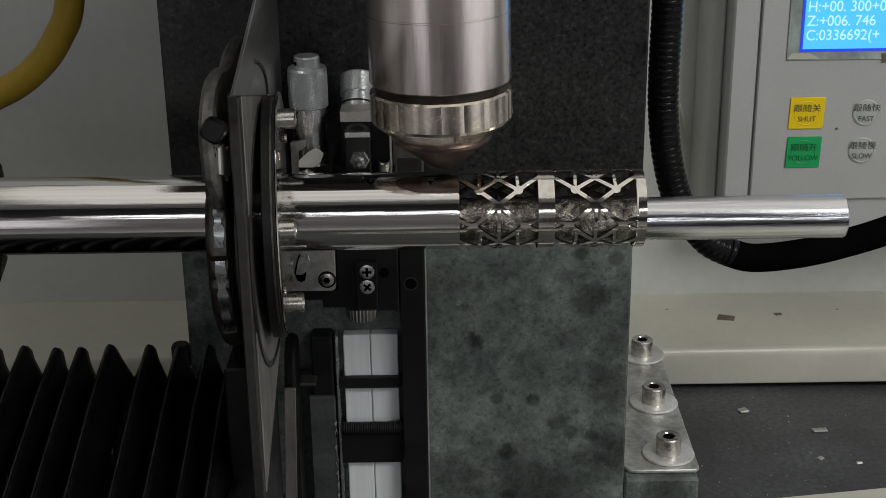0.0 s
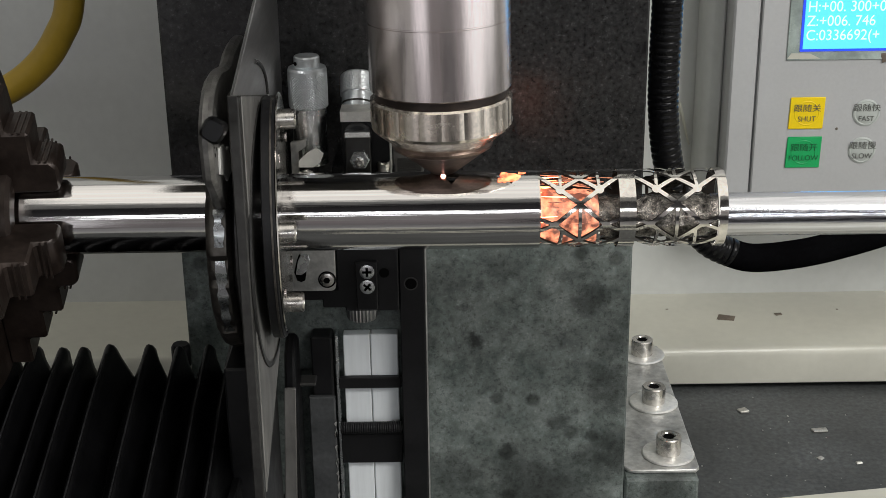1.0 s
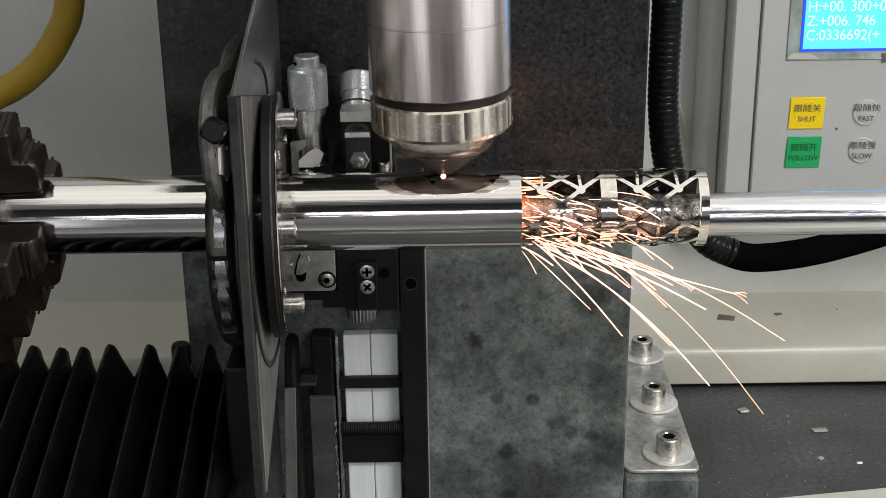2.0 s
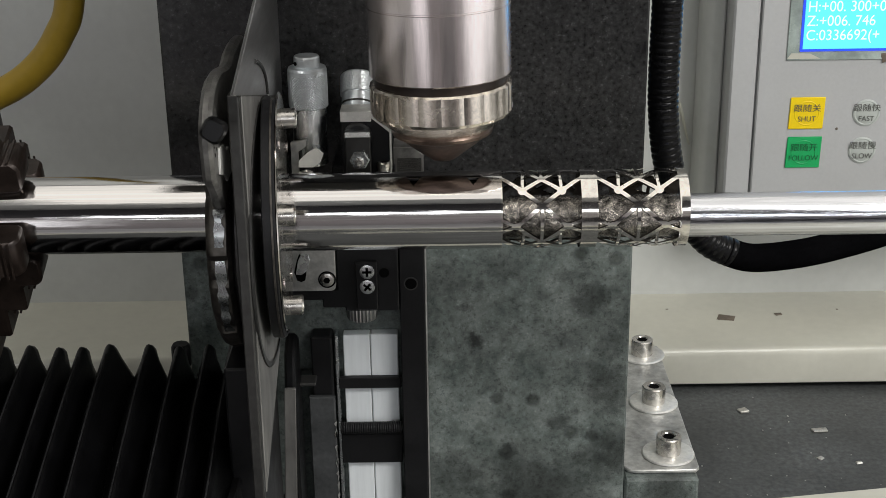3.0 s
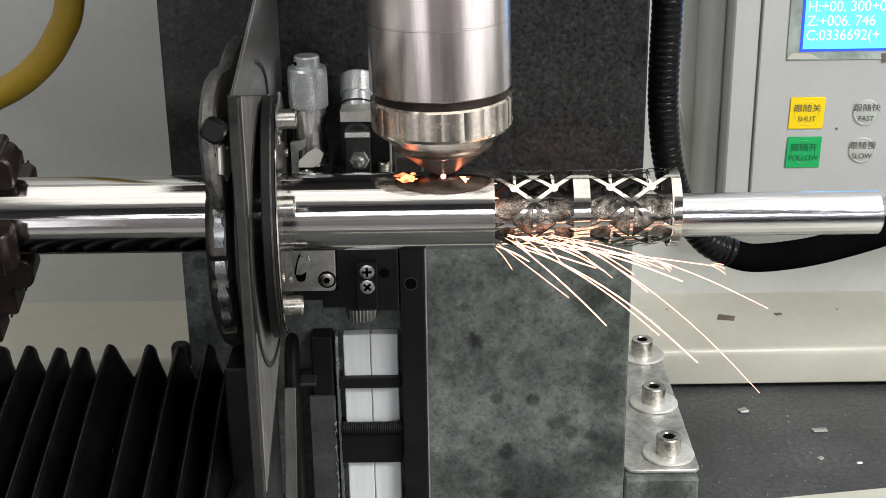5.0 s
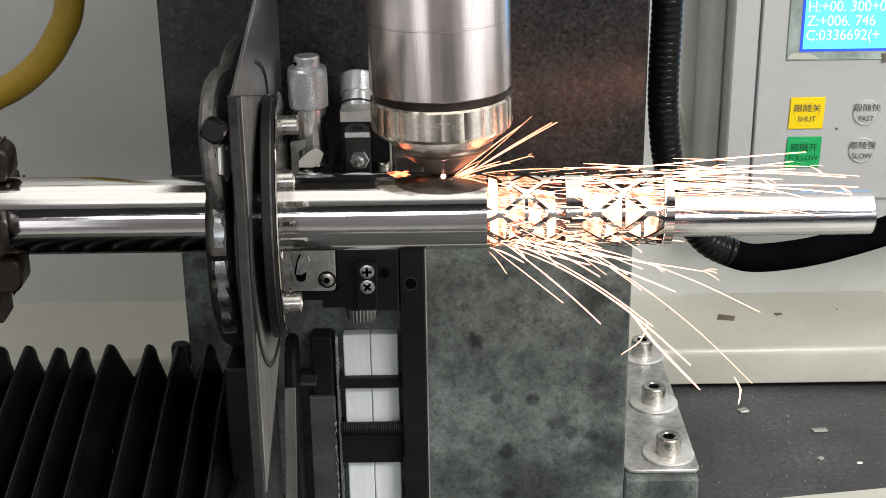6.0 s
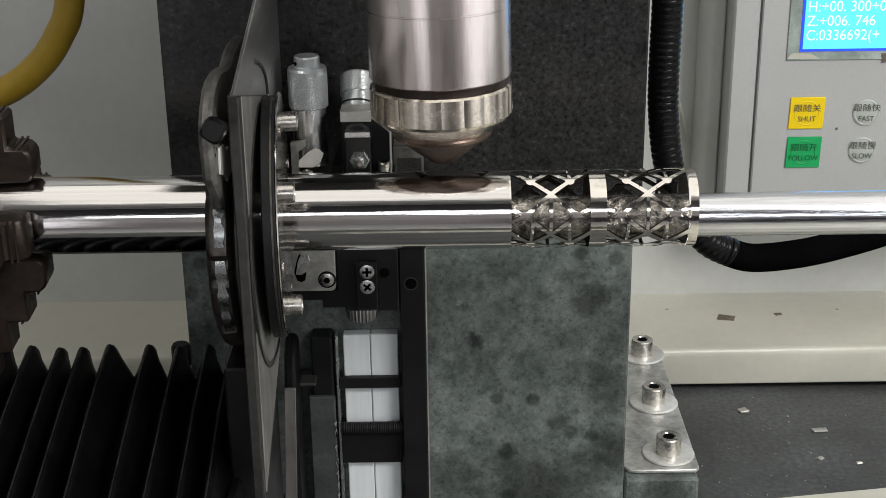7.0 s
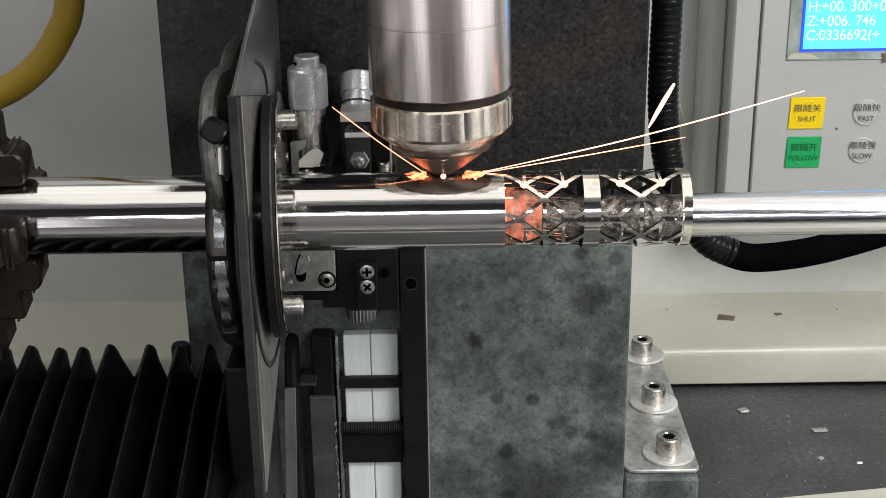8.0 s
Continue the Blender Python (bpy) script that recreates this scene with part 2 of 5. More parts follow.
FLASH_DIM = mottled(mat("dull_red_rod_glow", (0.28, 0.17, 0.13), 0.3, emit=0.7), (0.02, 0.003, 0.002), (1.0, 0.25, 0.13), 300, 0.40, 0.66)
EMBER = mottled(mat("glowing_slag", (1.0, 0.17, 0.075), 0.5, emit=3.0), (0.8, 0.05, 0.02), (1.0, 0.34, 0.14), 520)
GLOW = mat("bore_glow_light", (1.0, 0.27, 0.12), 0.5, emit=9.0)
KNURL = mat("satin_chrome_knurl", (0.78, 0.82, 0.84), 0.32, 0.7, 0.05, 900, 0.04, 0.08, 150, rough_var=0.05)


# ---------------------------------------------------------------- mesh helpers (all in millimetres)
BASES = {}


def thing(name, base, label, category, group="", kind=""):
    """An Empty at the thing's base, under which its parts are linked."""
    ob = new(name)
    ob.empty_display_size = 0.005
    ob.location = P(*base)
    BASES[ob] = Vector(base)
    return tagged(ob, label, category, group, kind)


def to_mesh(name, bm, material, base, smooth=35.0):
    bmesh.ops.translate(bm, vec=-Vector(base), verts=bm.verts)
    bmesh.ops.scale(bm, vec=(MM, MM, MM), verts=bm.verts)
    me = bpy.data.meshes.new(name)
    for e in bm.edges:
        e.smooth = not (len(e.link_faces) == 2 and e.calc_face_angle(0) > radians(smooth))
    for f in bm.faces:
        f.smooth = True
    bm.to_mesh(me)
    bm.free()
    me.materials.append(material)
    return me


def part(name, bm, material, parent, label="", smooth=35.0):
    base = BASES[parent]
    ob = new(name, to_mesh(name, bm, material, base, smooth))
    ob.parent = parent
    BASES[ob] = base
    return tagged(ob, label)


def solo(name, bm, material, base, label, category, group="", kind="", smooth=35.0):
    ob = new(name, to_mesh(name, bm, material, base, smooth))
    ob.location = P(*base)
    BASES[ob] = Vector(base)
    return tagged(ob, label, category, group, kind)


def bevelled(bm, w, seg=1):
    if w:
        bmesh.ops.bevel(bm, geom=[e for e in bm.edges if len(e.link_faces) == 2 and e.calc_face_angle(0) > radians(25)],
                        offset=w, segments=seg, affect="EDGES", profile=0.5)
    return bm


def box(x0, x1, y0, y1, z0, z1, bev=0.3, seg=1):
    bm = bmesh.new()
    bmesh.ops.create_cube(bm, size=1)
    bmesh.ops.scale(bm, vec=(x1 - x0, y1 - y0, z1 - z0), verts=bm.verts)
    bmesh.ops.translate(bm, vec=((x0 + x1) / 2, (y0 + y1) / 2, (z0 + z1) / 2), verts=bm.verts)
    return bevelled(bm, bev, seg)


def prism(points, axis, a, b, bev=0.3):
    """A polygon given in the two other axes, drawn out from a to b along axis."""
    bm = bmesh.new()

    def place(p, h):
        return {"x": (h, p[0], p[1]), "y": (p[0], h, p[1]), "z": (p[0], p[1], h)}[axis]

    lo, hi = [bm.verts.new(place(p, a)) for p in points], [bm.verts.new(place(p, b)) for p in points]
    bm.faces.new(lo), bm.faces.new(hi)
    n = len(points)
    for i in range(n):
        bm.faces.new((lo[i], lo[(i + 1) % n], hi[(i + 1) % n], hi[i]))
    bmesh.ops.recalc_face_normals(bm, faces=bm.faces)
    return bevelled(bm, bev)


def aim(bm, origin, way):
    """Turn what was built along +z into the direction way, at origin."""
    turn = Vector((0, 0, 1)).rotation_difference(Vector(way)).to_matrix()
    bmesh.ops.rotate(bm, matrix=turn, verts=bm.verts)
    bmesh.ops.translate(bm, vec=origin, verts=bm.verts)
    return bm


def lathe(profile, origin=(0, 0, 0), way=(0, 0, 1), n=64, wave=None):
    """Turn (radius, height) pairs round an axis. wave(i, k, r) may alter a radius."""
    bm = bmesh.new()
    rings = []
    for k, (r, h) in enumerate(profile):
        if r <= 1e-6:
            rings.append([bm.verts.new((0, 0, h))])
            continue
        ring = []
        for i in range(n):
            rr = wave(i, k, r) if wave else r
            a = 2 * math.pi * i / n
            ring.append(bm.verts.new((rr * math.cos(a), rr * math.sin(a), h)))
        rings.append(ring)
    for a, b in zip(rings, rings[1:]):
        for i in range(n):
            j = (i + 1) % n
            if len(a) == 1 and len(b) == 1:
                continue
            if len(a) == 1:
                bm.faces.new((a[0], b[j], b[i]))
            elif len(b) == 1:
                bm.faces.new((a[i], a[j], b[0]))
            else:
                bm.faces.new((a[i], a[j], b[j], b[i]))
    bmesh.ops.recalc_face_normals(bm, faces=bm.faces)
    return aim(bm, origin, way)


def rod(r, h, bev=0.3, origin=(0, 0, 0), way=(0, 0, 1), n=32):
    return lathe([(0, 0), (r - bev, 0), (r, bev), (r, h - bev), (r - bev, h), (0, h)], origin, way, n)


def merge(*bms):
    out = bms[0]
    for b in bms[1:]:
        me = bpy.data.meshes.new("scratch")
        b.to_mesh(me)
        b.free()
        out.from_mesh(me)
        bpy.data.meshes.remove(me)
    return out


def sweep(points, radius, n=16, ripple=0.0, pitch=2.0, step=0.5, taper=None):
    """A tube along a smooth line through points; ripple makes it corrugated."""
    pts = [Vector(p) for p in points]
    line = []
    for i in range(len(pts) - 1):
        a, b, c, d = pts[max(i - 1, 0)], pts[i], pts[i + 1], pts[min(i + 2, len(pts) - 1)]
        m = max(2, int((c - b).length / step))
        for k in range(m):
            t = k / m
            line.append(0.5 * (2 * b + (c - a) * t + (2 * a - 5 * b + 4 * c - d) * t * t + (3 * b - a - 3 * c + d) * t ** 3))
    line.append(pts[-1])
    bm = bmesh.new()
    rings, run, side = [], 0.0, None
    for k, p in enumerate(line):
        way = (line[min(k + 1, len(line) - 1)] - line[max(k - 1, 0)]).normalized()
        if side is None:
            side = way.orthogonal().normalized()
        side = (side - way * side.dot(way)).normalized()
        up = way.cross(side)
        r = radius * (taper(k / (len(line) - 1)) if taper else 1.0)
        if ripple:
            r += ripple * (abs(math.sin(math.pi * run / pitch)) ** 0.6 - 0.5)
        rings.append([bm.verts.new(p + (side * math.cos(2 * math.pi * i / n) + up * math.sin(2 * math.pi * i / n)) * r)
                      for i in range(n)])
        if k < len(line) - 1:
            run += (line[k + 1] - p).length
    for a, b in zip(rings, rings[1:]):
        for i in range(n):
            bm.faces.new((a[i], a[(i + 1) % n], b[(i + 1) % n], b[i]))
    bm.faces.new(rings[0]), bm.faces.new(rings[-1])
    bmesh.ops.recalc_face_normals(bm, faces=bm.faces)
    return bm


def hexagon(r, depth, origin, way):
    return lathe([(0, 0), (r, 0), (r, depth), (0, depth)], origin, way, 6)


def cap_screw(name, parent, origin, way, r=2.75, h=3.0, label="", material=None):
    """A socket head cap screw as a part: head with a sunk dark hexagon."""
    head = part(name, lathe([(0, 0), (r, 0), (r, h - 0.35), (r - 0.35, h), (r * 0.56, h), (r * 0.5, h - 0.35), (0, h - 0.4)], origin, way, 24),
                material or SCREW, parent, label)
    o = Vector(origin) + Vector(way).normalized() * (h - 0.6)
    part("socket", hexagon(r * 0.47, 0.45, o, way), BLACK, head)
    return head


# ---------------------------------------------------------------- the room and the machine's shell
def structure():
    def shell(name, bm, material, label, category):
        return solo(name, bm, material, (0, 0, -BED), label, category, kind="structure")

    # machine bed, with a white strip of the frame along its front
    shell("ground", box(-900, 900, -200, 420, -175, -BED, 0), BEDSTONE, "dark grey speckled stone machine bed with small chips on it", "machine bed")
    shell("trim", prism([(84, 80.6), (400, 126.6), (400, -190), (84, -190)], "z", -150, -138, 1.5), CREAM, "white enamelled frame edge along the machine bed", "machine frame")
    # three unseen pale strips, added as reflectors that stripe the tube
    shell("front_reflector", box(-900, 900, -214, -200.5, -152, -139, 1.0), CREAM, "unseen white strip along the bed front, added for tube reflections", "machine frame")
    shell("inner_reflector", box(-42, 420, -148, -136, -BED, -140.5, 1.0), CREAM, "unseen narrow white strip on the bed, added for tube reflections", "machine frame")
    shell("rail", box(-40, 420, 22, 40, -BED, -138, 1.0), CREAM, "unseen pale strip on the bed, added for tube reflections", "rail")
    # cream sheet-metal tray: raised ledge, then the rear wall
    shell("ledge", prism([(180.2, -142), (180.2, -129.2), (181.4, -126.6), (184, -126.1), (262, -125.6), (262, -BED), (206, -BED), (206, -142)], "x", -420, 420, 0.4),
          CREAM, "cream enamelled ledge at the foot of the rear wall", "ledge")
    shell("wall_north", box(-420, 420, 239.0, 255, -126.2, 420, 0), WALL, "pale enamelled sheet-metal rear wall of the machine", "wall")
    shell("wall_post", prism([(108.5, 238.8), (108.5, 222), (111, 219.5), (116.2, 219.5), (116.2, 238.8)], "z", -80, 420, 0.8), WALL,
          "pale grey painted upright beside the control panel", "post")
    # the unseen workshop around; added panel, strips and dark tones shape the mirrored bands
    shell("floor", box(-1900, 1900, -2300, 900, -960, -900, 0), ROOM_DARK, "dark workshop floor", "floor")
    shell("wall_south", box(-1900, 1900, -2320, -2280, 480, 1750, 0), DARK_WALL, "dark upper workshop wall", "wall")
    shell("dark_stripe_panel", box(160, 1150, -2290, -2270, -900, -330, 0), DARK_WALL, "unseen dark panel, added for the dark stripe on the barrel", "wall")
    shell("dado", box(-1900, 1900, -2310, -2276, -900, 478, 0), ROOM_GREY, "plain workshop wall", "wall")
    shell("low_wall_reflector", box(-1900, 1900, -2276, -2262, -190, -110, 2), ROOM, "unseen white wall strip, added for tube reflections", "rail")
    shell("high_wall_reflector", box(-1900, 1900, -2276, -2262, 150, 235, 2), ROOM, "unseen white wall strip, added for tube reflections", "rail")
    shell("floor_strip", box(-1900, 1900, -1120, -960, -900, -896, 0), DARK_WALL, "unseen dark floor strip, added for tube reflections", "floor strip")
    shell("wall_west", box(-1920, -1880, -2280, 900, -900, 1750, 0), ROOM, "plain workshop wall", "wall")
    shell("wall_east", box(1880, 1920, -2280, 900, -900, 1750, 0), ROOM, "plain workshop wall", "wall")
    shell("wall_rear", box(-1900, 1900, 880, 920, -900, 1750, 0), ROOM, "plain workshop wall", "wall")
    shell("ceiling", box(-1920, 1920, -2320, 920, 1750, 1790, 0), ROOM, "plain workshop ceiling", "ceiling")
    shell("machine_plinth", box(-880, 880, -185, 400, -900, -175, 0), PANEL, "painted machine plinth", "plinth")


def column():
    col = thing("granite_column", (-10, 95, -BED), "granite machine column, black above and grey-green below", "column")
    part("upper_block", prism([(-79.2, 50), (58.8, 50), (58.8, 170), (-79.2, 170)], "z", -23.8, 64, 0.6), GRANITE_DARK, col, "black polished granite block")
    part("tower_block", box(-79.2, -19.5, 50, 170, 64.3, 252, 0.6), GRANITE_DARK, col, "black granite tower behind the head slide")
    part("lower_block", prism([(-78.4, 50), (56.6, 50), (56.6, 160), (-78.4, 160)], "z", -BED, -24, 0.6),
         GRANITE, col, "mottled grey-green granite block with oil spots and a darker foot")
    part("foot_block", box(56.9, 80.8, 50.1, 150, -BED, -109.8, 0.8), GRANITE, col)
    return col


def corner_bracket():
    b = thing("corner_bracket", (70, 100, -109.6), "brushed steel foot bracket bolted beside the granite column", "bracket")
    part("foot_plate", prism([(57.2, 56.4), (58.6, 54.0), (60.8, 53.2), (80.3, 53.2), (81.6, 55.0), (82.0, 147), (57.2, 147)], "z", -109.6, -108.3, 0.3), BRACKET, b)
    for y, x in ((63.4, 72.9), (99.4, 73.4), (138.5, 74.8)):
        part("washer", lathe([(3.2, 0), (8.3, 0), (8.6, 0.25), (8.4, 0.8), (7.9, 1.0), (3.2, 1.0)], (x, y, -108.25), n=40), WASHER, b, "flat zinc washer")
        cap_screw("cap_screw", b, (x - 0.1, y - 0.2, -107.2), (0, 0, 1), 4.1, 5.9, "stainless socket head cap screw")
    part("spare_hole", rod(1.6, 0.3, 0.05, (62.5, 108, -108.4), n=16), BLACK, b)
    return b


PLEATS = []


def bellows():
    """A pleated way cover: sharp rounded folds whose roof falls towards the front."""
    b = thing("bellows", (-110, -20, -BED), "black pleated bellows way cover, folds half closed", "bellows")
    peaks = [-152, -144.5, -137.5, -131, -124, -116.5, -108.5, -102.2, -94.4, -83.3, -74.9, -66.5, -59.5]
    for k, x in enumerate(peaks):
        lo = (peaks[k - 1] + x) / 2 if k else x - 4
        hi = (x + peaks[k + 1]) / 2 if k < len(peaks) - 1 else x + 4
        drop = 11.5 + 1.2 * math.sin(k * 2.1)
        lift = 0.5 * math.sin(k * 1.7)

        def section(px, down):
            return [(px, 24, -118), (px, 24.5, -60), (px, 21.5, -47 - down + lift), (px, 18.5, -45.4 - down + lift), (px, -8, -51.4 - down + lift), (px, -62, -69 - down), (px, -76, -80 - down), (px, -84, -144)]

        bm = bmesh.new()
        rows = []
        for px, down in ((lo, drop), (lo + (x - lo) * 0.55, drop * 0.42), (x - 1.3, 1.3), (x - 0.6, 0.25), (x, 0.0), (x + 0.6, 0.25), (x + 1.3, 1.3), (hi - (hi - x) * 0.55, drop * 0.42), (hi, drop)):
            rows.append([bm.verts.new(p) for p in section(px, down)])
        for a, c in zip(rows, rows[1:]):
            for i in range(len(a) - 1):
                bm.faces.new((a[i], a[i + 1], c[i + 1], c[i]))
        bmesh.ops.recalc_face_normals(bm, faces=bm.faces)
        bmesh.ops.solidify(bm, geom=bm.faces[:], thickness=0.35)
        pleat = part("pleat", bm, RUBBER, b, smooth=60)
        # the ridge's thin highlight, put in as a paler strip
        part("fold_edge", sweep([(x, 14.0, -46.45 + lift), (x, -8, -51.3 + lift), (x, -62, -68.8), (x, -76, -79.8)], 0.26, 6, step=6.0), FOLD, pleat, "paler strip painted as the highlight of the fold")
        PLEATS.append((pleat, max(0.0, (-98 - x) * 0.0085)))
    part("end_frame", box(-56, -53.5, -80, 22, -144, -66, 0.5), ANODISED, b)
    part("rail_knob", lathe([(0, 0), (2.4, 0), (2.7, 0.5), (2.7, 6.2), (2.2, 7), (0, 7)], (-77.0, 31, -58.0), n=20, wave=lambda i, k, r: r * (1 + 0.05 * (i % 2))), ANODISED, b)
    return b


# ---------------------------------------------------------------- rest plate, flange and chuck
def rest_plate():
    p = thing("rest_plate", (-47, 0, -BED), "tall ground steel rest plate with a round opening", "machine plate")
    part("plate", prism([(-31, 40), (-32, -20), (-33.2, -62.6), (12.2, -39.9), (42, -24), (42, 20)], "x", -47.6, -45, 0.2), PLATE_FACE, p)
    part("front_strip", prism([(-31.3, 40), (-33.5, -66), (-33.5, -140), (-37.5, -140), (-35.3, 40)], "x", -47.8, -45.2, 0.3), DARK_STEEL, p, "dark edge strip")
    part("guard", prism([(-46, 42.8), (42, 20), (42, 74), (30, 74), (-0.2, 54.8)], "x", -45.3, -44.5, 0.15), GROUND_STEEL, p, "polished tapering guard plate")
    groove = [(-10.5, 42.0), (-4.8, 40.3), (1.8, 37.5), (6.9, 33.4), (8.3, 29.2)]
    part("groove", sweep([(-44.45, y, z) for y, z in groove], 0.55, 10, step=0.8), DARK_STEEL, p, "dark curved groove in the guard")
    part("groove_edge", sweep([(-44.4, y + 2.6, z - 1.2) for y, z in groove[1:]], 0.22, 8, step=0.8), BRACKET, p)
    part("counterbore", lathe([(33.6, 0), (35.0, 0), (35.0, 0.5), (33.6, 0.5)], (-45.05, 0, -5), (1, 0, 0), 72), DARK_STEEL, p)
    part("foot", box(-52, -44, -30, 45, -BED, -110, 0.5), DARK_STEEL, p)
    return p


def face_disc():
    d = thing("face_disc", (-53, 0, -BED), "dark worn disc with a notched rim and bright wear marks", "disc")

    def notch(i, k, r):
        return r - 0.9 * (1 if (i * 7) % 23 < 3 else 0) - 0.5 * math.sin(i * 0.61) ** 2

    part("disc", lathe([(11.2, 0), (29.6, 0), (31.0, 1.0), (31.6, 2.2), (31.2, 5.1), (30.0, 5.9), (11.2, 5.9), (11.2, 0)], (-56.2, 0, -3), (1, 0, 0), 120, notch), WORN_STEEL, d)
    part("hub", lathe([(11.0, 0), (28, 0), (30, 1), (30, 2.6), (11.0, 2.6), (11, 0)], (-50.2, 0, -3), (1, 0, 0), 72), DARK_STEEL, d)
    part("lug", lathe([(0, 0), (2.6, 0), (3.1, 0.8), (3.1, 4.2), (2.4, 5.2), (0, 5.2)], (-49.9, -40.5, 33.8), (0.05, -0.95, 0.2), 20, lambda i, k, r: r * (0.92 + 0.08 * math.sin(i * 1.3))), RUBBER, d, "black knob on the rim")
    for start, count, seed in ((-26, 9, 2), (-4, 21, 5)):
        bm = bmesh.new()
        cols = []
        rnd = random.Random(seed)
        for k in range(count):
            a = radians(start + k * 2.0)
            r = 32.0 + 0.3 * math.sin(k * 0.9)
            w = 1.5 + rnd.uniform(-0.5, 0.4)
            cols.append([bm.verts.new((x, -r * math.cos(a), -3 - r * math.sin(a))) for x in (-53.0 - w * 0.5, -53.0 + w)])
        for a, c in zip(cols, cols[1:]):
            bm.faces.new((a[0], a[1], c[1], c[0]))
        bmesh.ops.solidify(bm, geom=bm.faces[:], thickness=0.5)
        part("wear_strip", bm, CHROME, d, "bright bare metal worn along the rim")
    part("arm", prism([(-42.4, 32.0), (-40.8, 35.6), (-38.2, 38.4), (-33.6, 41.3), (-29.5, 42.5), (-21.2, 42.7), (-12, 41.2), (-6.7, 41.0), (-1.2, 42.5), (7.1, 43.2), (14, 43.0), (20.2, 41.8),
                       (22, 34), (-14, 20), (-30, 11), (-34, 16), (-41.2, 22)], "x", -53.6, -50.6, 0.9), CAST_GREY, d, "pitted grey cast arm")
    rnd = random.Random(14)
    for k in range(9):
        y, z = -40.2 + rnd.uniform(0, 11), 30 + rnd.uniform(-6, 9)
        part("pit", lathe([(0, 0), (rnd.uniform(0.35, 0.9), 0), (0.3, 0.08), (0, 0.1)], (-50.62, y, z), (1, 0, 0), 9, lambda i, k, r: r * (0.6 + 0.5 * abs(math.sin(i * 2.3)))), BLACK, d)
    part("wear_patch", prism([(-35.5, 28.0), (-30.0, 27.2), (-26.2, 24.6), (-23.4, 24.9), (-21.6, 18.0), (-27.5, 17.6), (-30.0, 19.8), (-36.8, 22.2)], "x", -50.55, -50.0, 0.08), WASHER, d, "bright bare metal patch")
    part("stand", box(-56, -48.2, -20, 20, -BED, -34.6, 0.6), ANODISED, d)
    return d


SKEW = 3.5  # the flange and its cover stand a little askew on the spindle


def ring_cover():
    """A fixed black cover ring, its top cut off level under the guard plate."""
    c = thing("ring_cover", (-42, 0, 0), "black oily cover ring behind the rotary flange", "cover ring")
    arc = [(-32.0 * math.cos(radians(q)), 32.0 * math.sin(radians(q))) for q in range(-120, 121, 3)]
    outline = [(y, min(z, 29.9 - 0.26 * y)) for y, z in arc]
    part("ring", prism(outline, "x", -44.3, -41.1, 0.25), ANODISED, c)
    part("rim_line", prism([(y * 1.006, z * 1.006) for y, z in outline], "x", -42.2, -41.7, 0.05), WORN_STEEL, c, "worn edge line")
    c.rotation_euler = (0, 0, radians(SKEW))
    return c


def flange():
    f = thing("rotary_flange", (-42, 0, 0), "round polished rotary flange face with four cap screws", "flange")
    part("steel_ring", lathe([(10.2, 0), (30.6, 0), (30.9, 0.2), (30.7, 0.5), (29.6, 0.6), (10.2, 0.6), (10.2, 0)], (-41.08, 0, 0), (1, 0, 0), 96), FACE_STEEL, f, "ground steel face ring")
    for k in range(4):
        a = radians(90 * k - 19.0)
        o = (-40.5, -24 * math.cos(a), -24 * math.sin(a))
        cap_screw("flange_screw", f, o, (1, 0, 0), 2.6, 3.8, "small stainless cap screw")
        a += radians(45)
        o = (-40.55, -24 * math.cos(a), -24 * math.sin(a))
        part("dowel", rod(1.3, 0.4, 0.1, o, (1, 0, 0), 16), SATIN, f)
    return f


def chuck():
    """Four stepped jaws on a round body; its space has the tube's cut edge at zero."""
    c = thing("four_jaw_chuck", (0, 0, 0), "oily dark four-jaw chuck gripping the polished tube", "chuck")
    part("chuck_body", lathe([(11, 0), (46, 0), (48, 2), (48, 40), (46, 42), (11, 42), (11, 0)], (-184, 0, 0), (1, 0, 0), 72), JAW, c)
    part("nose", lathe([(11.5, 0), (17, 0), (17, 10), (16, 11), (11.5, 11), (11.5, 0)], (-142.4, 0, 0), (1, 0, 0), 48), JAW, c)
    for k in range(4):
        a = radians(90 * k + 8.0)
        bm = prism([(-142.2, 10.3), (-121.2, 10.3), (-119.8, 11.7), (-119.8, 17.4), (-121.6, 19.4), (-125.4, 19.4), (-125.4, 27.6), (-131.0, 27.6), (-131.0, 36.5), (-136, 36.5), (-136, 45), (-142.2, 45)], "y", -5.2, 5.2, 0.7)
        bmesh.ops.rotate(bm, matrix=Matrix.Rotation(a, 3, "X"), verts=bm.verts)
        jaw = part("jaw", bm, JAW, c)
        for x in (-122.6, -124.0, -127.6, -129.1):
            g = box(x, x + 0.5, -5.4, 5.4, 19.35 if x > -125 else 27.55, 19.75 if x > -125 else 27.95, 0)
            bmesh.ops.rotate(g, matrix=Matrix.Rotation(a, 3, "X"), verts=g.verts)
            part("grip_ridge", g, JAW, jaw)
    return c


# ---------------------------------------------------------------- the tube that is being cut
R_OUT, R_IN = 10.0, 9.35


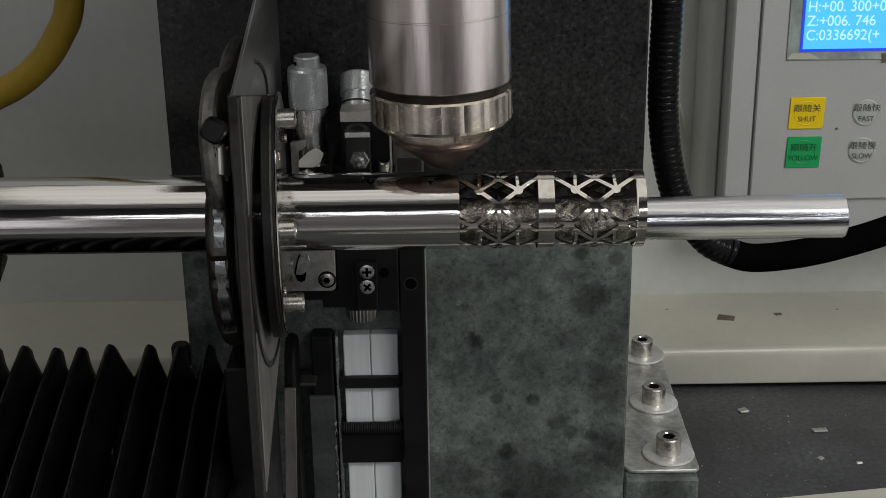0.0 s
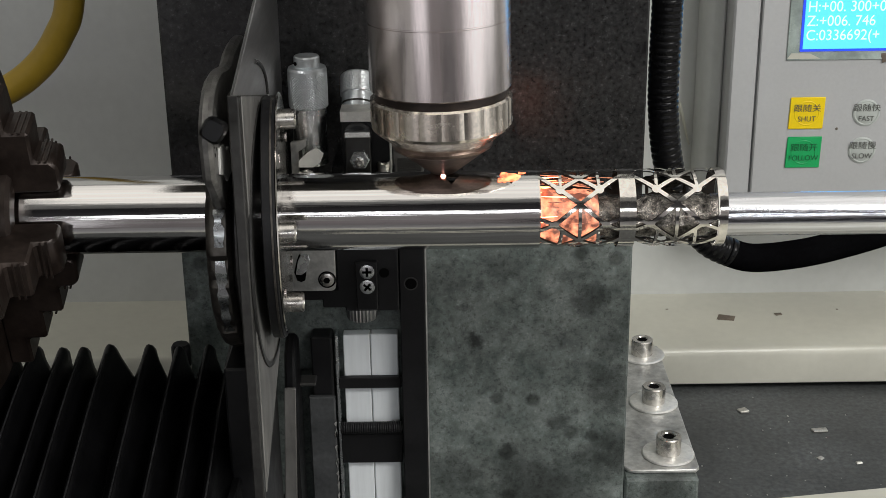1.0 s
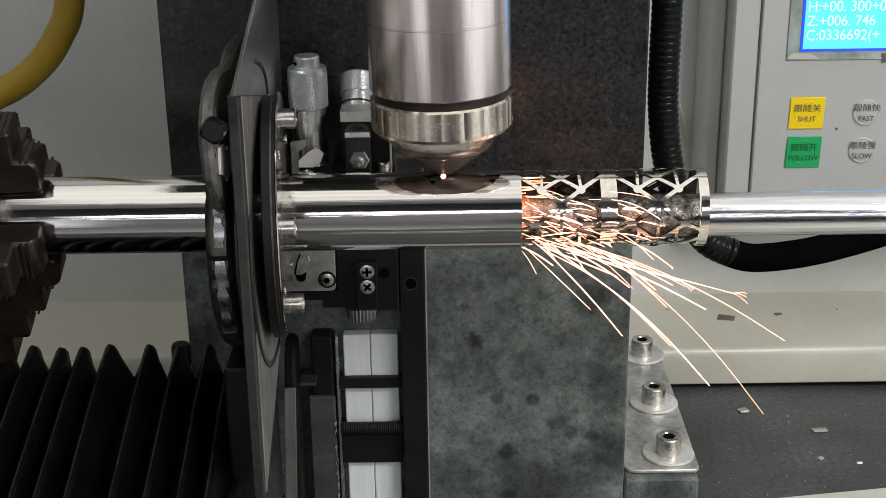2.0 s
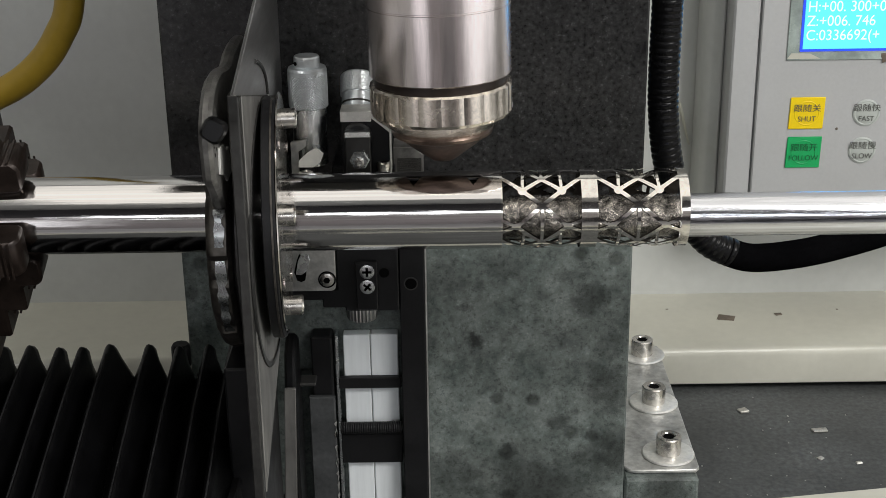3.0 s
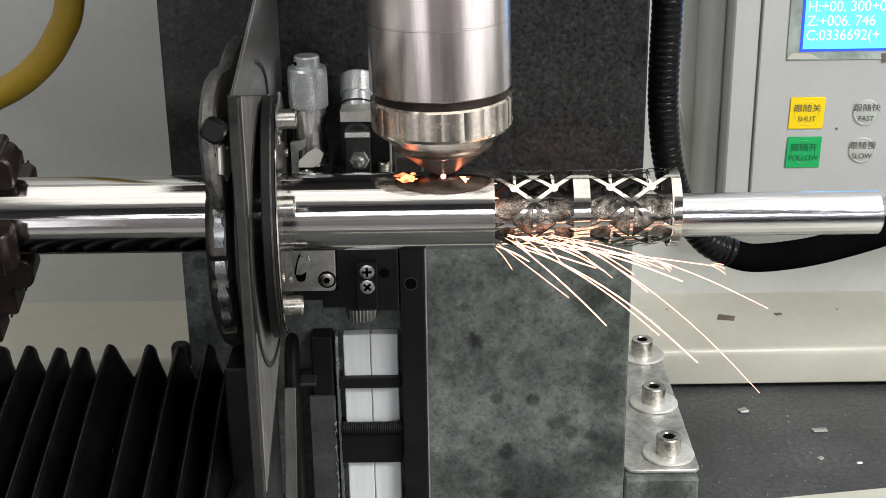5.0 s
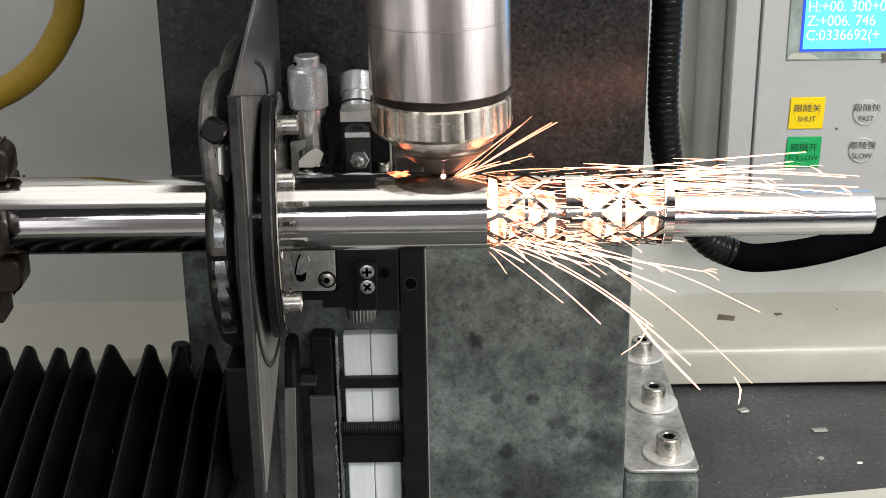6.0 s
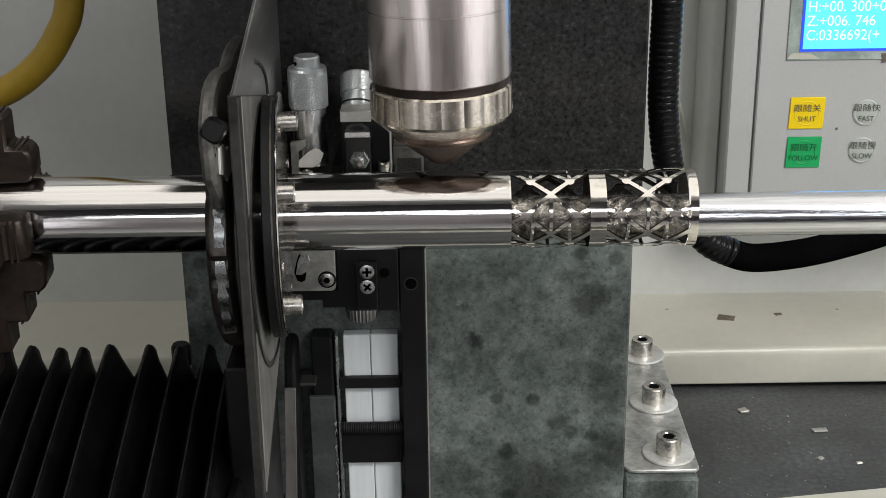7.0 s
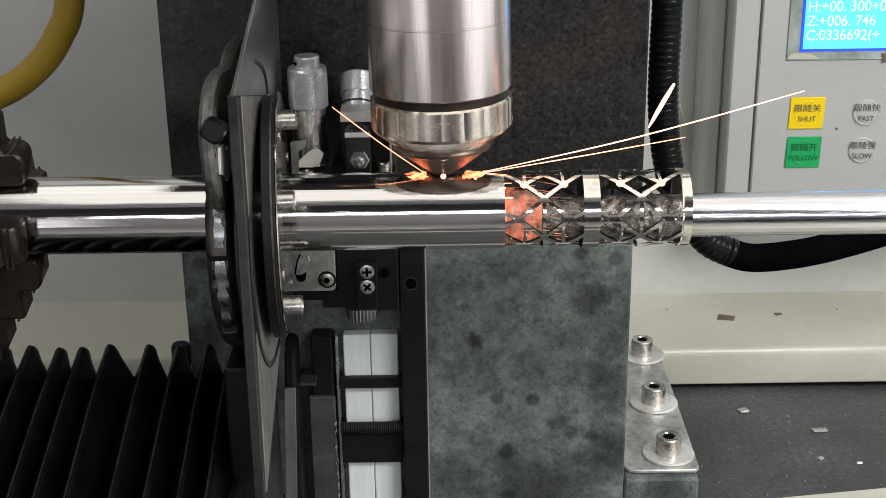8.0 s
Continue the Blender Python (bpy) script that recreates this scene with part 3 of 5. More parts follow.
def lattice_segments(u0, u1):
    """Struts of one band in (u, degrees): repeats of a small diamond and a large one with a middle bar."""
    w, out = u1 - u0, []

    def at(f, d):
        return (u0 + f * w, d)

    # three wide repeats and a narrow one that closes the round
    for d, near, far in ((-178.4, 42, 62), (-74.4, 42, 62), (29.6, 42, 62), (133.6, 20, 28)):
        x1, x2, x3 = at(0.5, d), at(0.5, d + near), at(0.5, d + near + far)
        for s in (0, 1):
            m = (lambda f: f) if s == 0 else (lambda f: 1 - f)
            a, b, bp = at(m(0.25), d + near * 0.48), at(m(0.18), d + near + far * 0.5), at(m(0.27), d - far * 0.33)
            out += [(x1, a, 1.2), (a, x2, 1.2), (x2, b, 1.1), (b, x3, 1.1), (a, bp, 0.9),
                    (b, at(m(-0.02), b[1] - far * 0.16), 1.0), (b, at(m(-0.02), b[1] + far * 0.16), 1.0), (b, (b[0] + 0.01, b[1]), 2.2),
                    (a, at(m(-0.02), d - near * 0.12), 1.25), (a, (a[0] + 0.01, a[1]), 2.6), (bp, at(0.5, d), 0.9)]
        out.append((x2, x3, 0.95))
    return out


def cut_sheet(name, u0, u1, inside, n_around, step, material, parent, label=""):
    """A cylinder wall from u0 to u1 with everything cut away where inside(u, s) < 0; edges follow the cut smoothly."""
    nu = int(round((u1 - u0) / step))
    us = np.linspace(u0, u1, nu + 1)
    arc = 2 * math.pi * R_OUT / n_around
    uu, ss = np.meshgrid(us, np.arange(n_around) * arc, indexing="ij")
    g = inside(uu, ss)
    e = 0.02
    gu, gs = (inside(uu + e, ss) - g) / e, (inside(uu, ss + e) - g) / e
    near = (np.abs(g) < step * 0.72) & (uu > u0 + 1e-6) & (uu < u1 - 1e-6)
    norm = np.maximum(gu ** 2 + gs ** 2, 0.2)
    un, sn = np.where(near, uu - g * gu / norm, uu), np.where(near, ss - g * gs / norm, ss)
    mid = inside((uu[:-1] + uu[1:]) / 2, ss[:-1] + arc / 2) > 0
    verts, faces, slots = [], [], []
    index = {}

    def vert(i, j, r, tag):
        j %= n_around
        key = (i, j, tag)
        if key not in index:
            a = sn[i, j] / R_OUT
            index[key] = len(verts)
            verts.append((un[i, j] * MM, -r * math.cos(a) * MM, -r * math.sin(a) * MM))
        return index[key]

    for i in range(nu):
        for j in range(n_around):
            if not mid[i, j]:
                continue
            ring = ((i, j), (i, j + 1), (i + 1, j + 1), (i + 1, j))
            faces.append([vert(a, b, R_OUT, 0) for a, b in ring])
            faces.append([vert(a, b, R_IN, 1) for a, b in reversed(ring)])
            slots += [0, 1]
            for (di, dj), p, q in (((-1, 0), ring[0], ring[1]), ((0, 1), ring[1], ring[2]), ((1, 0), ring[2], ring[3]), ((0, -1), ring[3], ring[0])):
                k, m = i + di, (j + dj) % n_around
                if k < 0 or k >= nu or not mid[k, m]:
                    faces.append([vert(*q, R_OUT, 2), vert(*p, R_OUT, 2), vert(*p, R_IN, 2), vert(*q, R_IN, 2)])
                    slots.append(0)
    me = bpy.data.meshes.new(name)
    me.from_pydata(verts, [], faces)
    me.polygons.foreach_set("use_smooth", [True] * len(me.polygons))
    # inner faces take a second, darker steel than the outer wall
    me.materials.append(material), me.materials.append(BORE_STEEL)
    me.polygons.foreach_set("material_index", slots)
    ob = new(name, me)
    ob.parent = parent
    return tagged(ob, label)


def tube():
    t = thing("steel_tube", (0, 0, 0), "polished steel tube with laser-cut lattice bands near its end", "tube")
    part("tube_body", lathe([(R_IN, 0), (R_OUT, 0), (R_OUT, 100), (R_IN, 100), (R_IN, 0)], (-134.0, 0, 0), (1, 0, 0), 128), POLISHED, t)
    bands = lattice_segments(0.0, 19.8) + lattice_segments(23.9, 44.4)

    def inside(u, s):
        deg = s / R_OUT * 180 / math.pi
        g = np.full(u.shape, -9.0)
        for (ua, da), (ub, db), w in bands:
            for turn in (-360, 0, 360):
                ax, ay = ua, radians(da + turn) * R_OUT
                bx, by = ub - ua, radians(db - da) * R_OUT
                k = np.clip(((u - ax) * bx + (s - ay) * by) / max(bx * bx + by * by, 1e-9), 0, 1)
                g = np.maximum(g, w * 0.43 - np.hypot(u - ax - k * bx, s - ay - k * by))
        ring = np.maximum(np.maximum(2.05 - np.abs(u - 21.85), 1.25 - np.abs(u - 45.65)), -u)
        return np.maximum(g, ring)

    cut_sheet("lattice_section", -0.4, 46.9, inside, 216, 0.29, LATTICE, t, "laser-cut lattice sleeve with plain rings")

    def holes(u, s):
        g = np.full(u.shape, 9.0)
        for uc, dc, r in ((-7.2, -80, 2.3), (-22.2, -80, 2.3), (-7.2, -150, 1.9), (-7.2, 108, 1.9), (-22.2, 110, 1.9), (-22.2, -150, 1.9)):
            sc = radians(dc) * R_OUT
            for turn in (0, 2 * math.pi * R_OUT):
                du, ds = u - uc, s - sc - turn
                tri = np.maximum(np.maximum(-ds - r * 0.55, ds * 0.5 + du * 0.87 - r * 0.55), ds * 0.5 - du * 0.87 - r * 0.55)
                g = np.minimum(g, tri)
        return g

    cut_sheet("cutting_section", -34.1, -0.4, holes, 216, 0.29, POLISHED, t, "polished tube wall with first small cuts")
    return t


def support_rod():
    r = thing("support_rod", (0, 0, 0), "bright round steel rod inside the tube, its end free", "rod")
    part("rod_body", lathe([(0, 0), (5.6, 0), (5.6, 52.2), (5.25, 52.6), (0, 52.6)], (46.4, 0, -3.1), (1, 0, 0), 64), BRIGHT, r)

    def crust(i, k, rr):
        return rr + 0.30 * (noise.noise((i * 0.35, k * 0.4, 3.1)) + 0.5 * noise.noise((i * 0.9, k * 1.1, 7.7)))

    part("crusted_length", lathe([(5.45, k * 0.62) for k in range(121)], (-28, 0, -3.1), (1, 0, 0), 72, crust), SPATTER, r, "length inside the tube crusted with spatter", 80)
    return r


# ---------------------------------------------------------------- laser head
def laser_head():
    h = thing("laser_head", (0, 0, 0), "cylindrical steel laser cutting head with fluted ring and copper nozzle", "laser head")
    part("barrel", lathe([(0, 32.6), (17.2, 32.6), (17.6, 33.0), (17.7, 49.7), (17.55, 49.8), (17.55, 50.1), (17.72, 50.2), (17.75, 210), (0, 210)], n=128), SATIN, h, "satin steel barrel")
    part("neck", lathe([(0, 29.5), (16.4, 29.5), (16.4, 32.7), (0, 32.7)], n=96), JAW, h, "dark recessed neck")

    def flute(i, k, r):
        return r - 0.28 * (abs((i % 8) - 4) / 4) ** 3 * (1.0 if 0 < k < 4 else 0.3)

    part("clamp_ring", lathe([(14, 30.6), (17.2, 30.6), (17.75, 30.1), (17.75, 23.4), (17.3, 22.6), (12.6, 18.9), (11.5, 18.6)], n=160, wave=flute), NICKEL, h, "nickel fluted clamp ring", 20)
    part("nozzle_collar", lathe([(0, 18.8), (12.3, 18.8), (12.7, 18.2), (12.5, 17.4), (11.6, 16.9), (0, 16.9)], n=96), COPPER, h)
    part("nozzle", lathe([(0, 17.0), (11.6, 17.0), (7.4, 13.7), (4.9, 11.8), (3.7, 10.9), (3.0, 10.4), (2.2, 10.25), (0, 10.25)], n=72), COPPER, h, "tarnished copper nozzle cone")
    return h


def head_slide():
    """The vertical slide on the column that carries the head, out of view above it; the tube mirrors its dark underside."""
    h = thing("head_slide", (-40, 50, 138), "black slide block on the granite column carrying the laser head", "slide")
    part("slide_block", box(-96, -20.5, -20, 49.8, 138, 250, 1.0), PLATE_FACE, h)
    part("clamp_arm", prism([(-20.4, -20), (-20.4, 49.8), (19, 30), (22, -6), (19, -6), (12, 17), (-12, 17), (-19, 4), (-19, -20)], "z", 140, 205, 0.6), ANODISED, h, "black clamp arm round the barrel")
    return h


# ---------------------------------------------------------------- stage and micrometers beside the head
def knurled(i, k, r):
    """Diamond knurling: two crossing sets of grooves."""
    return r - 0.21 * max(math.cos(math.pi * (i + k) / 2.0), math.cos(math.pi * (i - k) / 2.0), 0.0) if 1 < k < 51 else r


def micrometers():
    m = thing("micrometer_head", (-36.1, 30, 6), "satin chrome micrometer head standing upright, knurled thimble", "micrometer")
    part("thimble", lathe([(4.6, 19.9), (5.1, 19.9)] + [(5.35, 20.3 + k * 0.184) for k in range(49)] + [(5.3, 29.5), (5.3, 30.2), (5.0, 30.9), (3.4, 31.0)], (-36.1, 30, 0), n=168, wave=knurled), KNURL, m, smooth=20)
    part("ratchet_cap", lathe([(3.4, 30.8), (3.5, 31.2), (3.5, 33.6), (3.2, 34.0), (0, 34.3)], (-36.1, 30, 0), n=48), KNURL, m)
    part("cap_hole", rod(0.55, 0.2, 0.05, (-38.9, 27.85, 32.2), (-0.62, -0.75, 0), 12), BLACK, m)
    part("sleeve", lathe([(0, 4), (4.7, 4), (4.7, 20), (0, 20)], (-36.1, 30, 0), n=64), CHROME, m, "smooth graduated sleeve")
    n = thing("micrometer_head", (-23.5, 34, 12), "chrome micrometer head leaning back in a black stage block", "micrometer")
    way = (0, 0.60, 0.80)
    part("thimble", lathe([(3.9, 8), (4.3, 8.1), (4.4, 8.5), (4.4, 13.4), (4.5, 13.6), (4.8, 13.7)] + [(4.85, 14.0 + 0.28 * k) for k in range(18)] + [(4.8, 19.1), (4.3, 19.7), (3.0, 19.8), (2.8, 20.3), (0, 20.4)], (-23.3, 31, 9.5), way, 96,
                          lambda i, k, r: r - 0.12 * max(math.cos(math.pi * (i + k) / 2.0), math.cos(math.pi * (i - k) / 2.0), 0.0) if 5 < k < 24 else r), KNURL, n, smooth=20)
    part("lock_ring", lathe([(4.4, 0), (4.55, 0), (4.55, 0.5), (4.4, 0.5)], (-23.3, 31 + 0.6 * 10.5, 9.5 + 0.8 * 10.5), way, 64), DARK_STEEL, n, "dark ring round the thimble")
    part("sleeve", lathe([(0, 0), (3.9, 0), (3.9, 9.2), (0, 9.2)], (-23.3, 31, 9.5), way, 48), CHROME, n)
    for k in range(9):
        a = radians(-90 + (k - 4) * 11)
        part("graduation", box(-23.5 + 4.0 * math.cos(a) - 0.08, -23.5 + 4.0 * math.cos(a) + 0.08, 31.9 + 2.6 * math.sin(a), 32.1 + 2.6 * math.sin(a), 16.8, 17.8, 0), INK, n)


def stage():
    s = thing("stage_block", (-20, 36, -1), "black stage block with bright chamfered top and hex nut", "stage")
    part("block", prism([(-27.3, 1), (-27.3, 19.0), (-19.0, 19.0), (-14.2, 13.6), (-14.2, 1)], "y", 26, 48, 0.3), ANODISED, s)
    part("top_cover", prism([(-27.4, 16.6), (-27.4, 19.5), (-18.7, 19.5), (-13.9, 14.0), (-13.9, 1.2), (-14.3, 1.2), (-14.3, 13.6), (-19.1, 17.6), (-19.1, 16.6)], "y", 25.4, 33, 0.1), WASHER, s, "bright machined cap")
    part("bore_ring", lathe([(3.0, 0), (3.9, 0), (3.9, 0.8), (3.0, 0.8)], (-22.8, 26.0, 12.6), (0, -1, 0), 40), DARK_STEEL, s)
    part("tab", box(-26.0, -19.3, 21.5, 25.8, 0.5, 14.4, 0.3), DARK_STEEL, s, "dark steel tab")
    part("tab_cap", box(-26.1, -19.2, 21.2, 25.8, 13.3, 14.8, 0.2), CHROME, s)
    nut = part("hex_nut", lathe([(1.0, 0), (2.75, 0), (2.75, 1.3), (2.4, 1.7), (1.0, 1.7)], (-22.2, 21.4, 7.4), (0, -1, 0), 6), CHROME, s)
    part("stud", lathe([(0, 0), (1.2, 0), (1.2, 2.6), (0.9, 3.0), (0.55, 3.0), (0.5, 2.2), (0, 2.2)], (-22.2, 21.4, 7.0), (0, -1, 0), 20), SCREW, nut)
    cap_screw("cap_screw", s, (-16.0, 27, 2.6), (0, -0.25, 1), 2.0, 3.0)
    part("ledge_plate", box(-18.2, -13.9, 24.6, 33, 0.9, 2.4, 0.2), CHROME, s)
    part("cover_plate", prism([(-14.0, -4), (-14.0, 5.0), (-7.5, 5.0), (-5.4, 2.4), (-5.4, -4)], "y", 40, 49.5, 0.2), CAST_GREY, s, "grey scuffed cover plate")

    sh = thing("bent_tab", (-36, 22, 4), "bent bright sheet tab on a grey clip", "sheet tab")
    part("shard", prism([(-38.5, 6.4), (-38.1, 8.4), (-35.7, 10.6), (-33.6, 11.8), (-31.5, 10.2), (-32.6, 7.6), (-34.4, 6.4)], "y", 17.6, 18.1, 0.08), PAPER, sh, "pale bent sheet tongue")
    part("clip", prism([(-41, 1), (-41, 11.4), (-36.6, 12.2), (-36.6, 10.4), (-39.0, 8.8), (-39.0, 1)], "y", 24, 25.2, 0.1), BRACKET, sh)
    part("clip_screw", lathe([(0, 0), (2.4, 0), (2.2, 0.8), (0, 1.2)], (-37, 22, 2.4), (0, -0.3, 1), 24), SCREW, sh)

    c = thing("slide_carriage", (-22, 45, -50), "black stepped slide carriage with cross-head screws", "carriage")
    part("carriage_body", prism([(-44.8, -37.7), (-44.8, -40.9), (-35.6, -40.9), (-35.6, -43.4), (-29.0, -43.4), (-29.0, -44.6), (-13.3, -44.6), (-13.3, 0), (-31.2, 0), (-31.2, -37.7)], "y", 38.2, 49.7, 0.3), ANODISED, c)
    part("clamp", box(-25.6, -19.4, 36.4, 38.4, -43.5, -28.6, 0.25), ANODISED, c)
    for z in (-31.4, -36.1):
        sc = part("cross_head_screw", lathe([(0, 0), (2.25, 0), (2.15, 0.4), (1.6, 0.55), (0, 0.55)], (-22.3, 36.4, z), (0, -1, 0), 28), CHROME, c)
        a = 0.0 if z > -33 else 0.7
        for q in (a, a + math.pi / 2):
            bm = box(-1.35, 1.35, -0.06, 0.25, -0.36, 0.36, 0)
            bmesh.ops.rotate(bm, matrix=Matrix.Rotation(q, 3, "Y"), verts=bm.verts)
            bmesh.ops.translate(bm, vec=(-22.3, 35.85, z), verts=bm.verts)
            part("cross_slot", bm, BLACK, sc)
    part("bore", rod(1.5, 0.3, 0.05, (-17.4, 38.3, -32.5), (0, -1, 0), 20), BLACK, c)
    part("thumb_knob", lathe([(0, 0), (4.2, 0), (4.6, 0.6), (4.6, 5.2), (0, 5.2)], (-24.6, 44.6, -49.4), n=72, wave=lambda i, k, r: r * (0.93 if i % 3 == 0 else 1.0)), GROUND_STEEL, c, "fluted thumb knob")

    g = thing("clamp_plate", (-37, 37, -37), "small grey steel clamp plate with slot and screw", "plate")
    part("plate", prism([(-46, -24), (-46, -37.1), (-32.6, -37.1), (-31.7, -36.6), (-31.4, -35.6), (-31.4, -24)], "y", 36, 38, 0.15), BRACKET, g)
    part("slot", prism([(-43.3, -31), (-42.6, -33.6), (-41.4, -34.2), (-40.2, -33.6), (-39.8, -31.4), (-39.2, -28), (-41.6, -25.4), (-42.4, -27.5)], "y", 35.9, 36.2, 0), BLACK, g)
    part("cam_washer", prism([(-42.8, -31.6), (-41.2, -31.9), (-39.6, -30.6), (-38.6, -27.6), (-38.9, -25.6), (-40.9, -25.2), (-42.0, -27.5)], "y", 35.4, 35.9, 0.1), CHROME, g)
    sc = part("screw", lathe([(0, 0), (2.1, 0), (2.0, 0.5), (1.1, 0.8), (0, 0.8)], (-33.9, 36.0, -33.5), (0, -1, 0), 28), SCREW, g)
    part("screw_well", lathe([(2.15, 0), (2.6, 0), (2.6, 0.12), (2.15, 0.12)], (-33.9, 36.0, -33.5), (0, -1, 0), 28), BLACK, g)
    part("socket", lathe([(0, 0), (1.0, 0), (1.0, 0.2), (0, 0.2)], (-33.9, 35.3, -33.5), (0, -1, 0), 6), BLACK, sc)

    b = thing("guide_bar", (-9.7, 45, -BED), "tall black anodised guide bar in front of the granite", "bar")
    part("bar", box(-13.1, -5.7, 40, 49.6, -144.8, 2, 0.3), ANODISED, b)
    part("bar_edge", box(-5.6, -5.2, 41, 49.5, -144.8, -25, 0.05), BRACKET, b)
    part("bore", rod(1.7, 0.3, 0.05, (-9.7, 40.1, -36.8), (0, -1, 0), 24), BLACK, b)
    part("bore_lip", lathe([(1.7, 0), (2.1, 0), (2.1, 0.1), (1.7, 0.1)], (-9.7, 39.98, -36.8), (0, -1, 0), 24), DARK_STEEL, b)

    a = thing("aluminium_profile", (-22, 48, -BED), "pale aluminium profile with a centre groove, a black cross band and a painted shade strip", "profile")
    part("half", box(-30.8, -22.8, 45.5, 49.6, -144.8, -55.6, 0.25), ALU, a)
    part("half", box(-22.5, -14.3, 45.5, 49.6, -144.8, -55.6, 0.25), ALU, a)
    part("groove", box(-22.9, -22.4, 46.6, 49.5, -144.8, -55.8, 0), BRACKET, a)
    part("cross_band", box(-32.4, -13.4, 43.2, 45.4, -72.6, -69.0, 0.3), ANODISED, a, "black cross band with frayed edge")
    # thin black strip painted in for the shade across both halves
    part("cross_shade_strip", box(-32.3, -13.6, 43.6, 45.4, -98.6, -88.6, 0.15), ANODISED, a, "black strip standing for the shade across the profile")
    part("threaded_rod", sweep([(-32.4, 42.6, -85.6), (-13.5, 42.6, -85.6)], 1.7, 14, 0.35, 0.7, 0.12), ANODISED, a, "dark threaded rod across the profile", 80)
    part("side_strip", box(-33.3, -32.3, 44.5, 49.6, -144.8, -55.4, 0.15), CHROME, a, "bright side strip")

    d = thing("drive_cover", (-38, 45, -BED), "black drive cover plate with worn lower part", "cover")
    part("cover", box(-40.4, -34.0, 42.5, 49.6, -144.8, -54.9, 0.5), ANODISED, d)
    part("wear_plate", box(-41.6, -33.6, 40.2, 42.3, -144.8, -73.8, 0.4), WORN_GREY, d, "scuffed grey wear plate")
    part("lip", box(-43.8, -38.6, 34, 40, -67.0, -66.0, 0.3), DARK_STEEL, d)
    part("belt", prism([(33, -48.8), (26, -52), (22, -62), (22, -144.8), (38, -144.8), (38, -52)], "x", -46.4, -43.2, 0.8), RUBBER, d, "black drive belt")
    part("belt_strip", prism([(-46.2, -61), (-43.0, -61), (-45.2, -120), (-49.0, -120)], "y", 20.4, 21.8, 0.2), PLATE_FACE, d, "grey metal strip")
    rnd = random.Random(4)
    for k in range(14):
        z = -82 - k * 2.6 + rnd.uniform(-1.5, 1.5)
        part("frayed_chip", prism([(-33.9 + rnd.uniform(-0.4, 0.2), z), (-33.5, z + rnd.uniform(0.4, 1.6)), (-33.3, z + 0.3), (-33.6, z - rnd.uniform(0.8, 2.4))], "y", 39.9, 40.15, 0), BRACKET, d)


# ---------------------------------------------------------------- control panel, hoses and chips
def text_part(body, size, x, z, y, material, parent, name="writing", width=1.0):
    cu = bpy.data.curves.new(name, "FONT")
    cu.body, cu.size, cu.align_x, cu.align_y, cu.extrude = body, size * MM, "CENTER", "CENTER", 0.00002
    cu.materials.append(material)
    ob = new(name, cu)
    ob.parent = parent
    ob.location = (Vector((x, y, z)) - BASES[parent]) * MM
    ob.rotation_euler = (radians(90), 0, 0)
    ob.scale = (width, 1, 1)
    BASES[ob] = BASES[parent]
    return ob


